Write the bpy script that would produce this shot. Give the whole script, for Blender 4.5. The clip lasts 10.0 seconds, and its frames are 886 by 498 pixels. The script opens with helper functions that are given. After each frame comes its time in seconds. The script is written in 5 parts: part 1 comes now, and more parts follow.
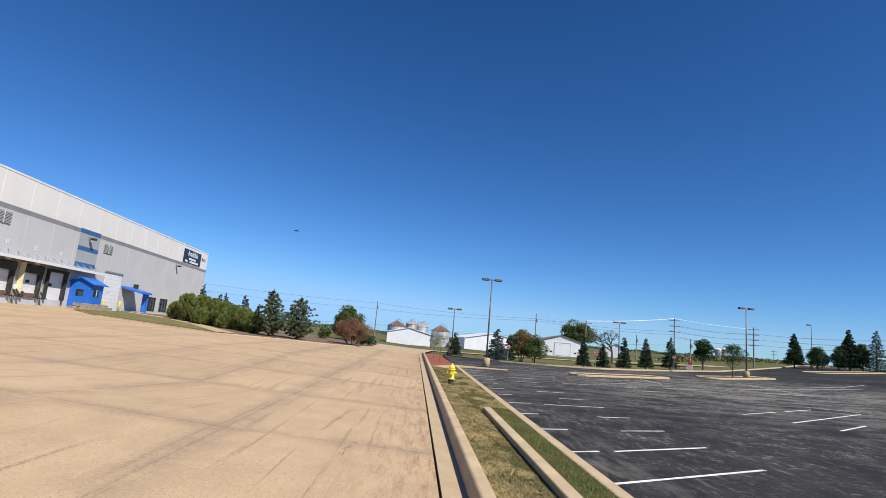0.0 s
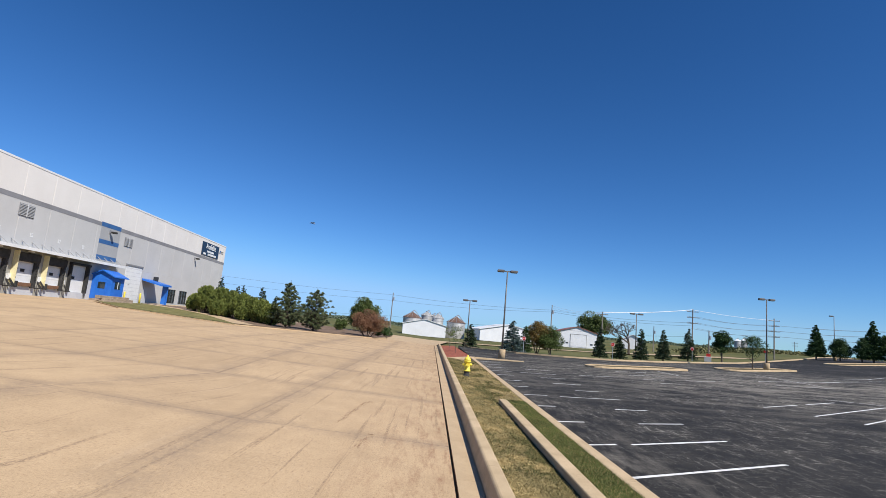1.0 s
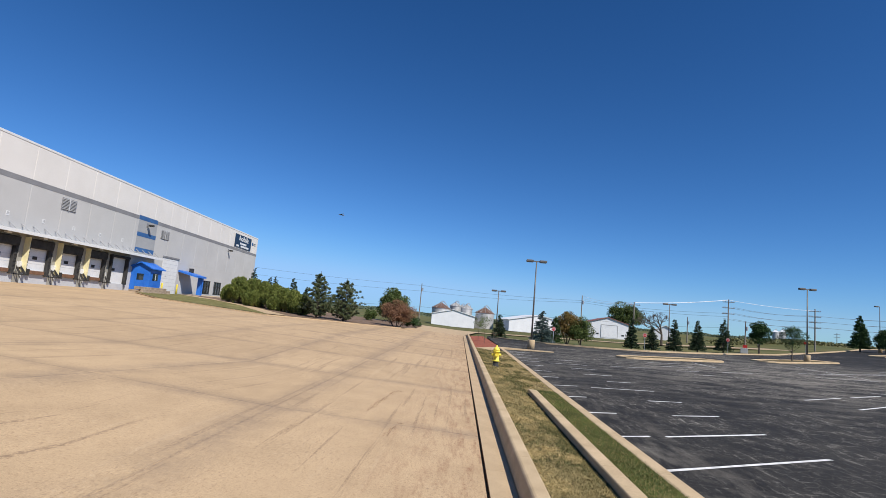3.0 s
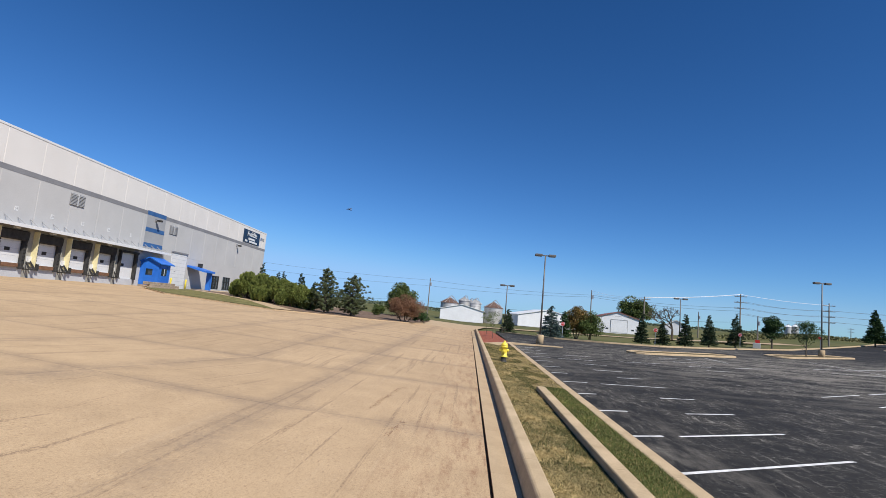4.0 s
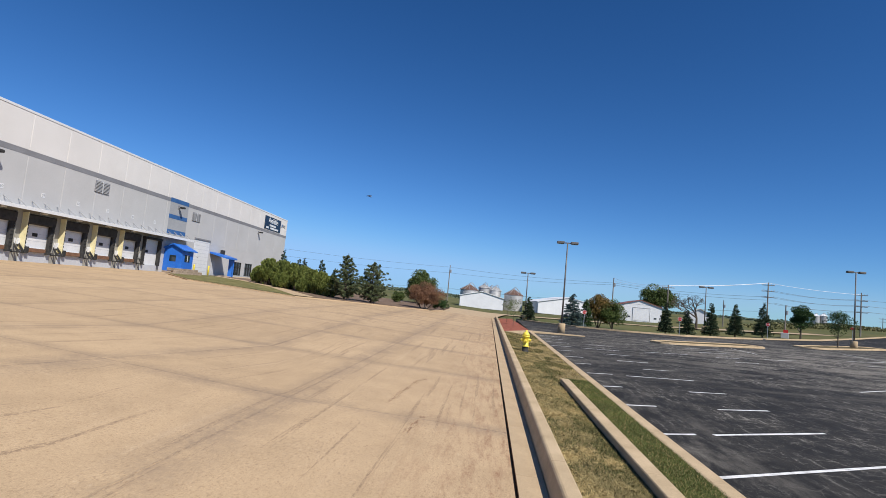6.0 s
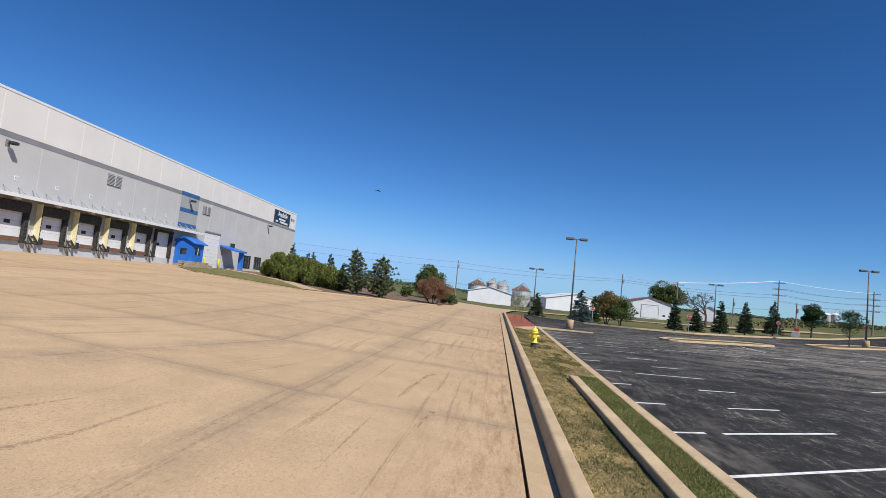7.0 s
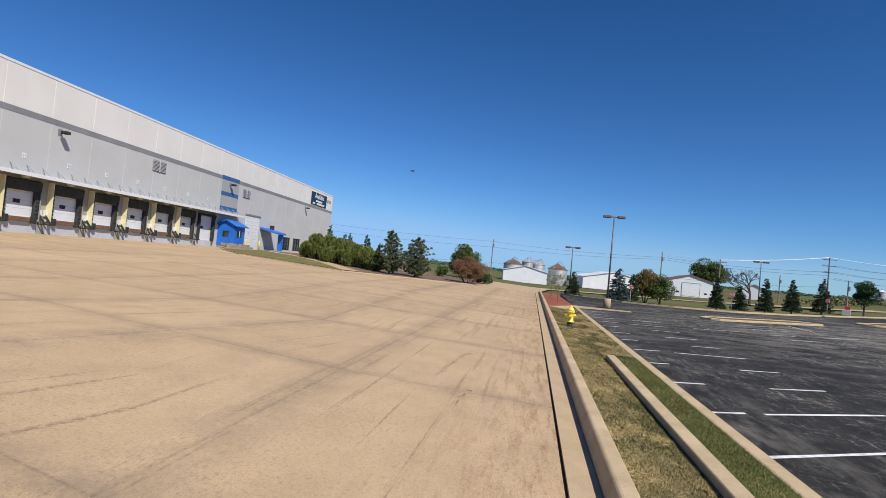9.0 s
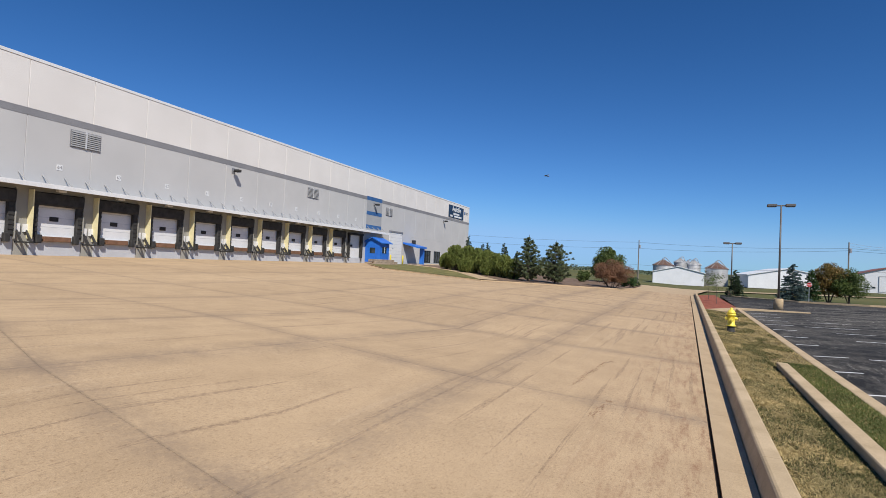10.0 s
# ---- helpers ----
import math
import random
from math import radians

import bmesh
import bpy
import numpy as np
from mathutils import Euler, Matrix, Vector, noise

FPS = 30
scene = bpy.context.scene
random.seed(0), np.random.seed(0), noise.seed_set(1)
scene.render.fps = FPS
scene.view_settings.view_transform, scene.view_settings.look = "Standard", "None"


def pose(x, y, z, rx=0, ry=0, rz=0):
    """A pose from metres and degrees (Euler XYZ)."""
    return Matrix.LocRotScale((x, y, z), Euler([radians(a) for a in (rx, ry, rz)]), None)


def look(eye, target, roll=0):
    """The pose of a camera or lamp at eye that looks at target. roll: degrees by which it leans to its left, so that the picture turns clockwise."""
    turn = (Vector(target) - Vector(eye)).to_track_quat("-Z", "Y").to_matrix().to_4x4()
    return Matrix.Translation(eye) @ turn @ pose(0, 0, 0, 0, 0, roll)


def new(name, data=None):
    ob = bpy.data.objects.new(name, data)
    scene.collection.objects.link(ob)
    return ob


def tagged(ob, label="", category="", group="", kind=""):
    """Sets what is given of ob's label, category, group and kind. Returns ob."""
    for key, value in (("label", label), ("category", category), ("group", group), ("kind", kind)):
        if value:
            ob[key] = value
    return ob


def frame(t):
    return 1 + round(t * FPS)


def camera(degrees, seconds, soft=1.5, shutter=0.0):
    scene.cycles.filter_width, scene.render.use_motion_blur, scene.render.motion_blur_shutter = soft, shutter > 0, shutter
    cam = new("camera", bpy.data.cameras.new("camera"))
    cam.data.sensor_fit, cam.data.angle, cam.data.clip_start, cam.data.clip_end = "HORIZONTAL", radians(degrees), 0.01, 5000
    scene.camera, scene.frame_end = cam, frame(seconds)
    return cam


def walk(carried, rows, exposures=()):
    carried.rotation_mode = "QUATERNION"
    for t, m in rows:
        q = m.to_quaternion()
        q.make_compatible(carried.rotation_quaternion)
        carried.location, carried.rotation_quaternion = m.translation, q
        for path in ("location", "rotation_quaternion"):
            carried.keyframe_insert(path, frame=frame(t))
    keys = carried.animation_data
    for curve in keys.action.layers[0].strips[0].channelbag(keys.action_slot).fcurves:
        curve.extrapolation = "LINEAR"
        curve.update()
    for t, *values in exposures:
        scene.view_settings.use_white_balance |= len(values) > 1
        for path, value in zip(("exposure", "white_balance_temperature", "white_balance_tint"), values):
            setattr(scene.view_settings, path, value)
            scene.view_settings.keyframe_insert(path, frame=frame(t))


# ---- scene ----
# Camera: stands beside the kerb on the raised edge of a truck court, sways a little and pans to its left.
cam = camera(80.0, 10.0, soft=0.6)
PATH = [
    (0.0, -0.161, -0.194, 2.423, 99.440, -5.106, -2.936),
    (0.5, -0.161, -0.134, 2.445, 98.880, -5.143, -2.201),
    (1.0, -0.154, -0.108, 2.449, 98.377, -5.092, -1.271),
    (1.5, -0.148, -0.111, 2.440, 97.908, -5.121, -0.291),
    (2.0, -0.152, -0.137, 2.428, 97.502, -5.197, 0.603),
    (2.5, -0.172, -0.098, 2.420, 97.305, -5.150, 1.288),
    (4.0, -0.054, 0.462, 2.439, 96.447, -5.095, 2.808),
    (4.5, -0.123, 0.722, 2.464, 96.010, -5.037, 3.330),
    (5.0, -0.115, 0.860, 2.488, 95.546, -5.178, 3.886),
    (5.5, -0.102, 0.961, 2.509, 95.167, -5.234, 4.391),
    (6.0, -0.128, 0.950, 2.521, 94.818, -5.412, 4.939),
    (7.5, -0.225, 0.805, 2.554, 93.736, -6.126, 6.225),
    (8.0, -0.258, 0.682, 2.562, 93.163, -6.120, 6.807),
    (8.5, -0.230, 0.721, 2.573, 92.512, -5.900, 7.702),
    (9.0, -0.182, 0.777, 2.583, 91.556, -5.499, 9.611),
    (9.5, -0.080, 0.866, 2.580, 90.902, -4.590, 13.887),
    (10.0, 0.038, 1.086, 2.548, 91.411, -2.576, 24.796),
]
walk(cam, [(row[0], pose(*row[1:])) for row in PATH], [(0.0, 0.28), (2.5, 0.19), (5.0, 0.13), (8.5, 0.09), (9.5, 0.05), (10.0, 0.04)])

# ---- light ----
SUN_DIR = Vector((0.67, -0.68, 1.0)).normalized()
world = bpy.data.worlds.new("sky")
scene.world = world
world.use_nodes = True
wn = world.node_tree
sky = wn.nodes.new("ShaderNodeTexSky")
sky.sky_type = "NISHITA"
sky.sun_disc = False
sky.sun_elevation = math.asin(SUN_DIR.z)
sky.sun_rotation = math.atan2(SUN_DIR.x, SUN_DIR.y)
sky.altitude = 1500
sky.air_density, sky.dust_density, sky.ozone_density = 1.0, 0.0, 4.0
# The deep, contrasty blue of a dry autumn sky
split, join = wn.nodes.new("ShaderNodeSeparateColor"), wn.nodes.new("ShaderNodeCombineColor")
wn.links.new(sky.outputs[0], split.inputs[0])
for i, (power, gain, top) in enumerate(((1.47, 9.5, 2.9), (1.2, 9.76, 5.2), (1.15, 12.5, 8.9))):
    scale, depth, level = [wn.nodes.new("ShaderNodeMath") for k in range(3)]
    scale.operation, depth.operation, level.operation = "MULTIPLY", "POWER", "MULTIPLY"
    scale.inputs[1].default_value, depth.inputs[1].default_value, level.inputs[1].default_value = 0.0888, power, gain
    wn.links.new(split.outputs[i], scale.inputs[0])
    wn.links.new(scale.outputs[0], depth.inputs[0])
    wn.links.new(depth.outputs[0], level.inputs[0])
    # the haze at the horizon grows no brighter than this
    haze = wn.nodes.new("ShaderNodeMath")
    haze.operation = "SMOOTH_MIN"
    haze.inputs[1].default_value, haze.inputs[2].default_value = top, top * 0.4
    wn.links.new(level.outputs[0], haze.inputs[0])
    wn.links.new(haze.outputs[0], join.inputs[i])
blue = join.outputs[0]
wn.nodes["Background"].inputs["Strength"].default_value = 0.1
wn.links.new(blue, wn.nodes["Background"].inputs["Color"])
sun_data = bpy.data.lights.new("sun", "SUN")
sun_data.energy, sun_data.angle, sun_data.color = 5.0, radians(0.53), (1.0, 0.95, 0.88)
sun_lamp = new("sun", sun_data)
sun_lamp.matrix_world = look(SUN_DIR * 300, (0, 0, 0))


# ---- materials ----
def links_of(name):
    m = bpy.data.materials.new(name)
    m.use_nodes = True
    t = m.node_tree
    return m, t, t.nodes["Principled BSDF"]


def ramp(t, fac, stops):
    r = t.nodes.new("ShaderNodeValToRGB")
    while len(r.color_ramp.elements) < len(stops):
        r.color_ramp.elements.new(0.5)
    for e, (p, c) in zip(r.color_ramp.elements, stops):
        e.position, e.color = p, (*c, 1)
    t.links.new(fac, r.inputs[0])
    return r.outputs[0]


def tex_noise(t, scale, detail=4.0, rough=0.55, stretch=(1, 1, 1), turn=0.0, coords="Object"):
    tc = t.nodes.new("ShaderNodeTexCoord")
    mp = t.nodes.new("ShaderNodeMapping")
    mp.inputs["Scale"].default_value = stretch
    mp.inputs["Rotation"].default_value = (0, 0, turn)
    n = t.nodes.new("ShaderNodeTexNoise")
    n.inputs["Scale"].default_value, n.inputs["Detail"].default_value, n.inputs["Roughness"].default_value = scale, detail, rough
    if coords == "World":
        g = t.nodes.new("ShaderNodeNewGeometry")
        t.links.new(g.outputs["Position"], mp.inputs[0])
    elif coords == "court":
        own = t.nodes.new("ShaderNodeUVMap")
        own.uv_map = "court"
        t.links.new(own.outputs[0], mp.inputs[0])
    else:
        t.links.new(tc.outputs[coords], mp.inputs[0])
    t.links.new(mp.outputs[0], n.inputs[0])
    return n.outputs[0]


def mix(t, fac, a, b, mode="MIX"):
    m = t.nodes.new("ShaderNodeMix")
    m.data_type, m.blend_type = "RGBA", mode
    for socket, value in ((m.inputs[0], fac), (m.inputs[6], a), (m.inputs[7], b)):
        if isinstance(value, (int, float)):
            socket.default_value = value
        elif isinstance(value, tuple):
            socket.default_value = (*value, 1)
        else:
            t.links.new(value, socket)
    return m.outputs[2]


def bump(t, bsdf, height, strength=0.3, distance=0.02):
    b = t.nodes.new("ShaderNodeBump")
    b.inputs["Strength"].default_value, b.inputs["Distance"].default_value = strength, distance
    t.links.new(height, b.inputs["Height"])
    t.links.new(b.outputs[0], bsdf.inputs["Normal"])


def mottled(name, low, high, scale=2.0, fine=40.0, rough=0.8, metal=0.0, relief=0.2, coords="Object", stretch=(1, 1, 1), distance=0.01):
    """A surface that varies at two scales between two colours."""
    m, t, b = links_of(name)
    big = tex_noise(t, scale, 5, 0.6, stretch, 0, coords)
    small = tex_noise(t, fine, 3, 0.6, (1, 1, 1), 0, coords)
    c = ramp(t, big, [(0.3, low), (0.7, high)])
    v = ramp(t, small, [(0.25, (0.8, 0.8, 0.8)), (0.75, (1.15, 1.15, 1.15))])
    t.links.new(mix(t, 1.0, c, v, "MULTIPLY"), b.inputs["Base Color"])
    b.inputs["Roughness"].default_value, b.inputs["Metallic"].default_value = rough, metal
    b.inputs["Specular IOR Level"].default_value = 0.5 if rough < 0.65 else 0.25
    if relief:
        bump(t, b, small, relief, distance)
    return m


def foliage(name, low, high, rough=0.6):
    """Leaves that differ one by one and by clump."""
    m, t, b = links_of(name)
    g = t.nodes.new("ShaderNodeNewGeometry")
    c = ramp(t, g.outputs["Random Per Island"], [(0.0, low), (1.0, high)])
    big = tex_noise(t, 0.9, 2, 0.5)
    v = ramp(t, big, [(0.3, (0.7, 0.72, 0.65)), (0.7, (1.25, 1.2, 1.1))])
    t.links.new(mix(t, 1.0, c, v, "MULTIPLY"), b.inputs["Base Color"])
    b.inputs["Roughness"].default_value = rough
    b.inputs["Specular IOR Level"].default_value = 0.25
    return m


def near_joint(t, axis, joints, width):
    """1 on the joint lines across one axis of the court, fading out over the width; joints: first and step."""
    g = t.nodes.new("ShaderNodeUVMap")
    g.uv_map = "court"
    sep = t.nodes.new("ShaderNodeSeparateXYZ")
    t.links.new(g.outputs[0], sep.inputs[0])
    value = sep.outputs[axis]
    for op, number in (("SUBTRACT", joints[0] - joints[1] / 2), ("FLOORED_MODULO", joints[1]), ("SUBTRACT", joints[1] / 2), ("ABSOLUTE", 0), ("DIVIDE", width)):
        n = t.nodes.new("ShaderNodeMath")
        n.operation = op
        t.links.new(value, n.inputs[0])
        n.inputs[1].default_value = number
        value = n.outputs[0]
    return ramp(t, value, [(0.0, (1, 1, 1)), (0.35, (0.75, 0.75, 0.75)), (1.0, (0, 0, 0))])


def past(t, axis, limit, soft):
    """0 up to a place in the court and 1 beyond it."""
    g = t.nodes.new("ShaderNodeUVMap")
    g.uv_map = "court"
    sep = t.nodes.new("ShaderNodeSeparateXYZ")
    t.links.new(g.outputs[0], sep.inputs[0])
    r = t.nodes.new("ShaderNodeMapRange")
    t.links.new(sep.outputs[axis], r.inputs[0])
    r.inputs[1].default_value, r.inputs[2].default_value = limit, limit + soft
    return r.outputs[0]


def grey(v):
    return (v, v, v)


def court_concrete():
    m, t, b = links_of("court concrete")
    big = tex_noise(t, 0.10, 5, 0.6, (1, 0.6, 1), 0, "court")
    mid = tex_noise(t, 1.1, 6, 0.65, (1, 0.6, 1), 0, "court")
    fine = tex_noise(t, 70, 3, 0.7, (1, 1, 1), 0, "court")
    grit = tex_noise(t, 11, 6, 0.8, (1.6, 0.7, 1), 0, "court")
    c = ramp(t, big, [(0.3, (0.462, 0.330, 0.196)), (0.7, (0.534, 0.386, 0.231))])
    c = mix(t, 1.0, c, ramp(t, mid, [(0.25, (0.86, 0.845, 0.83)), (0.6, (1.04, 1.03, 1.02))]), "MULTIPLY")
    c = mix(t, 1.0, c, ramp(t, fine, [(0.3, grey(0.80)), (0.7, grey(1.15))]), "MULTIPLY")
    c = mix(t, 1.0, c, ramp(t, grit, [(0.34, (0.62, 0.54, 0.47)), (0.41, grey(1.0)), (0.59, grey(1.0)), (0.66, (1.20, 1.19, 1.18))]), "MULTIPLY")
    speck = tex_noise(t, 26, 5, 0.75, (1.3, 0.8, 1), 0, "court")
    c = mix(t, 1.0, c, ramp(t, speck, [(0.38, (0.74, 0.71, 0.68)), (0.45, grey(1.0)), (0.57, grey(1.0)), (0.63, grey(1.14))]), "MULTIPLY")
    # Rows of crumbled dashes that the traffic has worn along the slabs
    rows = ramp(t, tex_noise(t, 1.0, 5, 0.62, (5.2, 0.10, 1), 0.02, "court"), [(0.38, grey(1)), (0.41, grey(0))])
    chips = ramp(t, tex_noise(t, 12.0, 8, 0.85, (2.0, 0.8, 1), 0, "court"), [(0.475, grey(0)), (0.52, grey(1))])
    c = mix(t, mix(t, 1.0, mix(t, 1.0, rows, chips, "MULTIPLY"), grey(0.8), "MULTIPLY"), c, (0.225, 0.150, 0.092))
    pale = ramp(t, tex_noise(t, 1.0, 3, 0.5, (4.2, 0.09, 1), -0.03, "court"), [(0.62, grey(0)), (0.68, grey(1))])
    c = mix(t, mix(t, 1.0, mix(t, 1.0, pale, chips, "MULTIPLY"), grey(0.3), "MULTIPLY"), c, (0.62, 0.47, 0.31))
    # Dark and pale flecks in loose drifts
    drift = ramp(t, tex_noise(t, 0.5, 5, 0.7, (1.2, 0.5, 1), 0.1, "court"), [(0.42, grey(0.1)), (0.60, grey(1))])
    fleck = tex_noise(t, 15, 7, 0.82, (1.5, 0.6, 1), 0, "court")
    c = mix(t, mix(t, 1.0, drift, ramp(t, fleck, [(0.41, grey(0.75)), (0.435, grey(0))]), "MULTIPLY"), c, (0.235, 0.162, 0.104))
    c = mix(t, mix(t, 1.0, drift, ramp(t, fleck, [(0.57, grey(0)), (0.60, grey(0.45))]), "MULTIPLY"), c, (0.62, 0.49, 0.34))
    # Dirt that has gathered along the joints
    some = ramp(t, tex_noise(t, 0.55, 6, 0.75, (1, 1, 1), 0, "court"), [(0.36, grey(0)), (0.58, grey(1))])
    some = mix(t, 1.0, some, ramp(t, tex_noise(t, 9, 8, 0.85, (1.4, 0.7, 1), 0, "court"), [(0.40, grey(0.35)), (0.56, grey(1.15))]), "MULTIPLY")
    for axis, joints, width in ((0, (3.9, 4.5), 0.78), (1, (11.35, 6.3), 0.60)):
        fac = mix(t, 1.0, near_joint(t, axis, joints, width), some, "MULTIPLY")
        far_off = past(t, 0, 9.0, 7.0)
        fac = mix(t, far_off, fac, mix(t, 1.0, fac, grey(0.35), "MULTIPLY"))
        thin = mix(t, far_off, near_joint(t, axis, joints, 0.05), near_joint(t, axis, joints, 0.13))
        line = mix(t, 1.0, thin, ramp(t, grit, [(0.42, grey(0)), (0.56, grey(0.55))]), "MULTIPLY")
        if axis == 0:
            inner = past(t, 0, 2.2, 0.6)
            fac = mix(t, 1.0, fac, inner, "MULTIPLY")
            line = mix(t, 1.0, line, inner, "MULTIPLY")
        c = mix(t, mix(t, 1.0, fac, grey(0.78), "MULTIPLY"), c, (0.285, 0.206, 0.136))
        c = mix(t, line, c, (0.15, 0.112, 0.085))
    # Reddish clay washed along the kerb
    clay = ramp(t, tex_noise(t, 1.6, 7, 0.8, (3.0, 0.40, 1), 0.03, "court"), [(0.48, grey(0)), (0.60, grey(1))])
    edge_ = t.nodes.new("ShaderNodeMath")
    edge_.operation = "SUBTRACT"
    edge_.inputs[0].default_value = 1.0
    t.links.new(past(t, 0, -0.5, 2.3), edge_.inputs[1])
    clay = mix(t, 1.0, clay, edge_.outputs[0], "MULTIPLY")
    clay = mix(t, 1.0, clay, ramp(t, tex_noise(t, 16, 8, 0.8, (1.3, 0.6, 1), 0, "court"), [(0.42, grey(0.15)), (0.54, grey(1))]), "MULTIPLY")
    c = mix(t, mix(t, 1.0, clay, grey(0.85), "MULTIPLY"), c, (0.25, 0.128, 0.070))
    oi = t.nodes.new("ShaderNodeObjectInfo")
    c = mix(t, 1.0, c, ramp(t, oi.outputs["Random"], [(0.0, (0.95, 0.945, 0.94)), (1.0, grey(1.04))]), "MULTIPLY")
    t.links.new(c, b.inputs["Base Color"])
    b.inputs["Roughness"].default_value = 0.85
    b.inputs["Specular IOR Level"].default_value = 0.3
    bump(t, b, fine, 0.25, 0.01)
    return m


def lot_asphalt():
    m, t, b = links_of("worn asphalt")
    big = tex_noise(t, 0.1, 5, 0.6, (1, 1, 1), 0.5, "World")
    scuff = tex_noise(t, 2.1, 13, 0.85, (2.6, 0.55, 1), 0.55, "World")
    cross = tex_noise(t, 2.6, 13, 0.86, (0.6, 2.4, 1), 0.30, "World")
    patch_ = tex_noise(t, 0.45, 6, 0.75, (1, 0.7, 1), 0.4, "World")
    fine = tex_noise(t, 70, 3, 0.7, (1, 1, 1), 0, "World")
    speck = tex_noise(t, 24, 6, 0.8, (1, 1, 1), 0, "World")
    dust = tex_noise(t, 0.07, 4, 0.5, (0.6, 1.4, 1), 0.2, "World")
    c = ramp(t, big, [(0.35, (0.017, 0.0163, 0.0155)), (0.7, (0.030, 0.0284, 0.0262))])
    pale = mix(t, 1.0, ramp(t, scuff, [(0.545, (0, 0, 0)), (0.585, (1, 1, 1))]), ramp(t, cross, [(0.555, (0, 0, 0)), (0.595, (1, 1, 1))]), "LIGHTEN")
    pale = mix(t, 1.0, pale, ramp(t, patch_, [(0.42, (0.15, 0.15, 0.15)), (0.58, (1, 1, 1))]), "MULTIPLY")
    pale = mix(t, 1.0, pale, ramp(t, speck, [(0.40, (0.25, 0.25, 0.25)), (0.56, (1, 1, 1))]), "MULTIPLY")
    worn_patch = ramp(t, patch_, [(0.46, (0, 0, 0)), (0.70, (0.28, 0.28, 0.28))])
    where = ramp(t, dust, [(0.44, (0.17, 0.17, 0.17)), (0.56, (1.0, 1.0, 1.0))])
    far = t.nodes.new("ShaderNodeVectorMath")
    far.operation = "DISTANCE"
    spot = t.nodes.new("ShaderNodeNewGeometry")
    t.links.new(spot.outputs["Position"], far.inputs[0])
    far.inputs[1].default_value = (27.0, 40.0, 0.6)
    worn = t.nodes.new("ShaderNodeMapRange")
    t.links.new(far.outputs["Value"], worn.inputs[0])
    worn.inputs[1].default_value, worn.inputs[2].default_value, worn.inputs[3].default_value, worn.inputs[4].default_value = 4.0, 30.0, 1.7, 0.0
    where = mix(t, 1.0, where, worn.outputs[0], "ADD")
    # Dust that lies in a strip before the kerb
    sep = t.nodes.new("ShaderNodeSeparateXYZ")
    t.links.new(spot.outputs["Position"], sep.inputs[0])
    strip = t.nodes.new("ShaderNodeMapRange")
    t.links.new(sep.outputs[0], strip.inputs[0])
    strip.inputs[1].default_value, strip.inputs[2].default_value, strip.inputs[3].default_value, strip.inputs[4].default_value = 4.0, 6.4, 1.0, 0.0
    settled = mix(t, 1.0, strip.outputs[0], ramp(t, tex_noise(t, 0.9, 9, 0.75, (1.4, 0.5, 1), 0.1, "World"), [(0.46, (0, 0, 0)), (0.66, (0.7, 0.7, 0.7))]), "MULTIPLY")
    c = mix(t, settled, c, (0.19, 0.172, 0.145))
    film = ramp(t, tex_noise(t, 0.5, 9, 0.72, (0.5, 1.7, 1), 0.45, "World"), [(0.46, (0, 0, 0)), (0.58, (1, 1, 1))])
    film = mix(t, 1.0, mix(t, 1.0, film, worn.outputs[0], "MULTIPLY"), ramp(t, speck, [(0.38, (0.15, 0.15, 0.15)), (0.60, (0.6, 0.6, 0.6))]), "MULTIPLY")
    c = mix(t, film, c, (0.33, 0.30, 0.25))
    fac = mix(t, 1.0, pale, where, "MULTIPLY")
    c = mix(t, mix(t, 1.0, worn_patch, where, "MULTIPLY"), c, (0.15, 0.135, 0.11))
    c = mix(t, fac, c, (0.36, 0.335, 0.29))
    c = mix(t, 1.0, c, ramp(t, fine, [(0.3, (0.65, 0.65, 0.65)), (0.75, (1.35, 1.35, 1.35))]), "MULTIPLY")
    vor = t.nodes.new("ShaderNodeTexVoronoi")
    vor.feature = "DISTANCE_TO_EDGE"
    vor.inputs["Scale"].default_value = 0.55
    g = t.nodes.new("ShaderNodeNewGeometry")
    warp = t.nodes.new("ShaderNodeMix")
    warp.data_type = "VECTOR"
    warp.inputs[0].default_value = 0.35
    n = t.nodes.new("ShaderNodeTexNoise")
    n.inputs["Scale"].default_value = 0.9
    t.links.new(g.outputs["Position"], n.inputs[0])
    add = t.nodes.new("ShaderNodeVectorMath")
    add.operation = "ADD"
    t.links.new(g.outputs["Position"], add.inputs[0])
    t.links.new(n.outputs[1], add.inputs[1])
    t.links.new(add.outputs[0], vor.inputs["Vector"])
    crack = ramp(t, vor.outputs["Distance"], [(0.0, (0.4, 0.4, 0.4)), (0.006, (0, 0, 0))])
    c = mix(t, mix(t, 1.0, crack, where, "MULTIPLY"), c, (0.20, 0.18, 0.15))
    t.links.new(c, b.inputs["Base Color"])
    b.inputs["Roughness"].default_value = 0.9
    b.inputs["Specular IOR Level"].default_value = 0.2
    bump(t, b, fine, 0.4, 0.01)
    return m


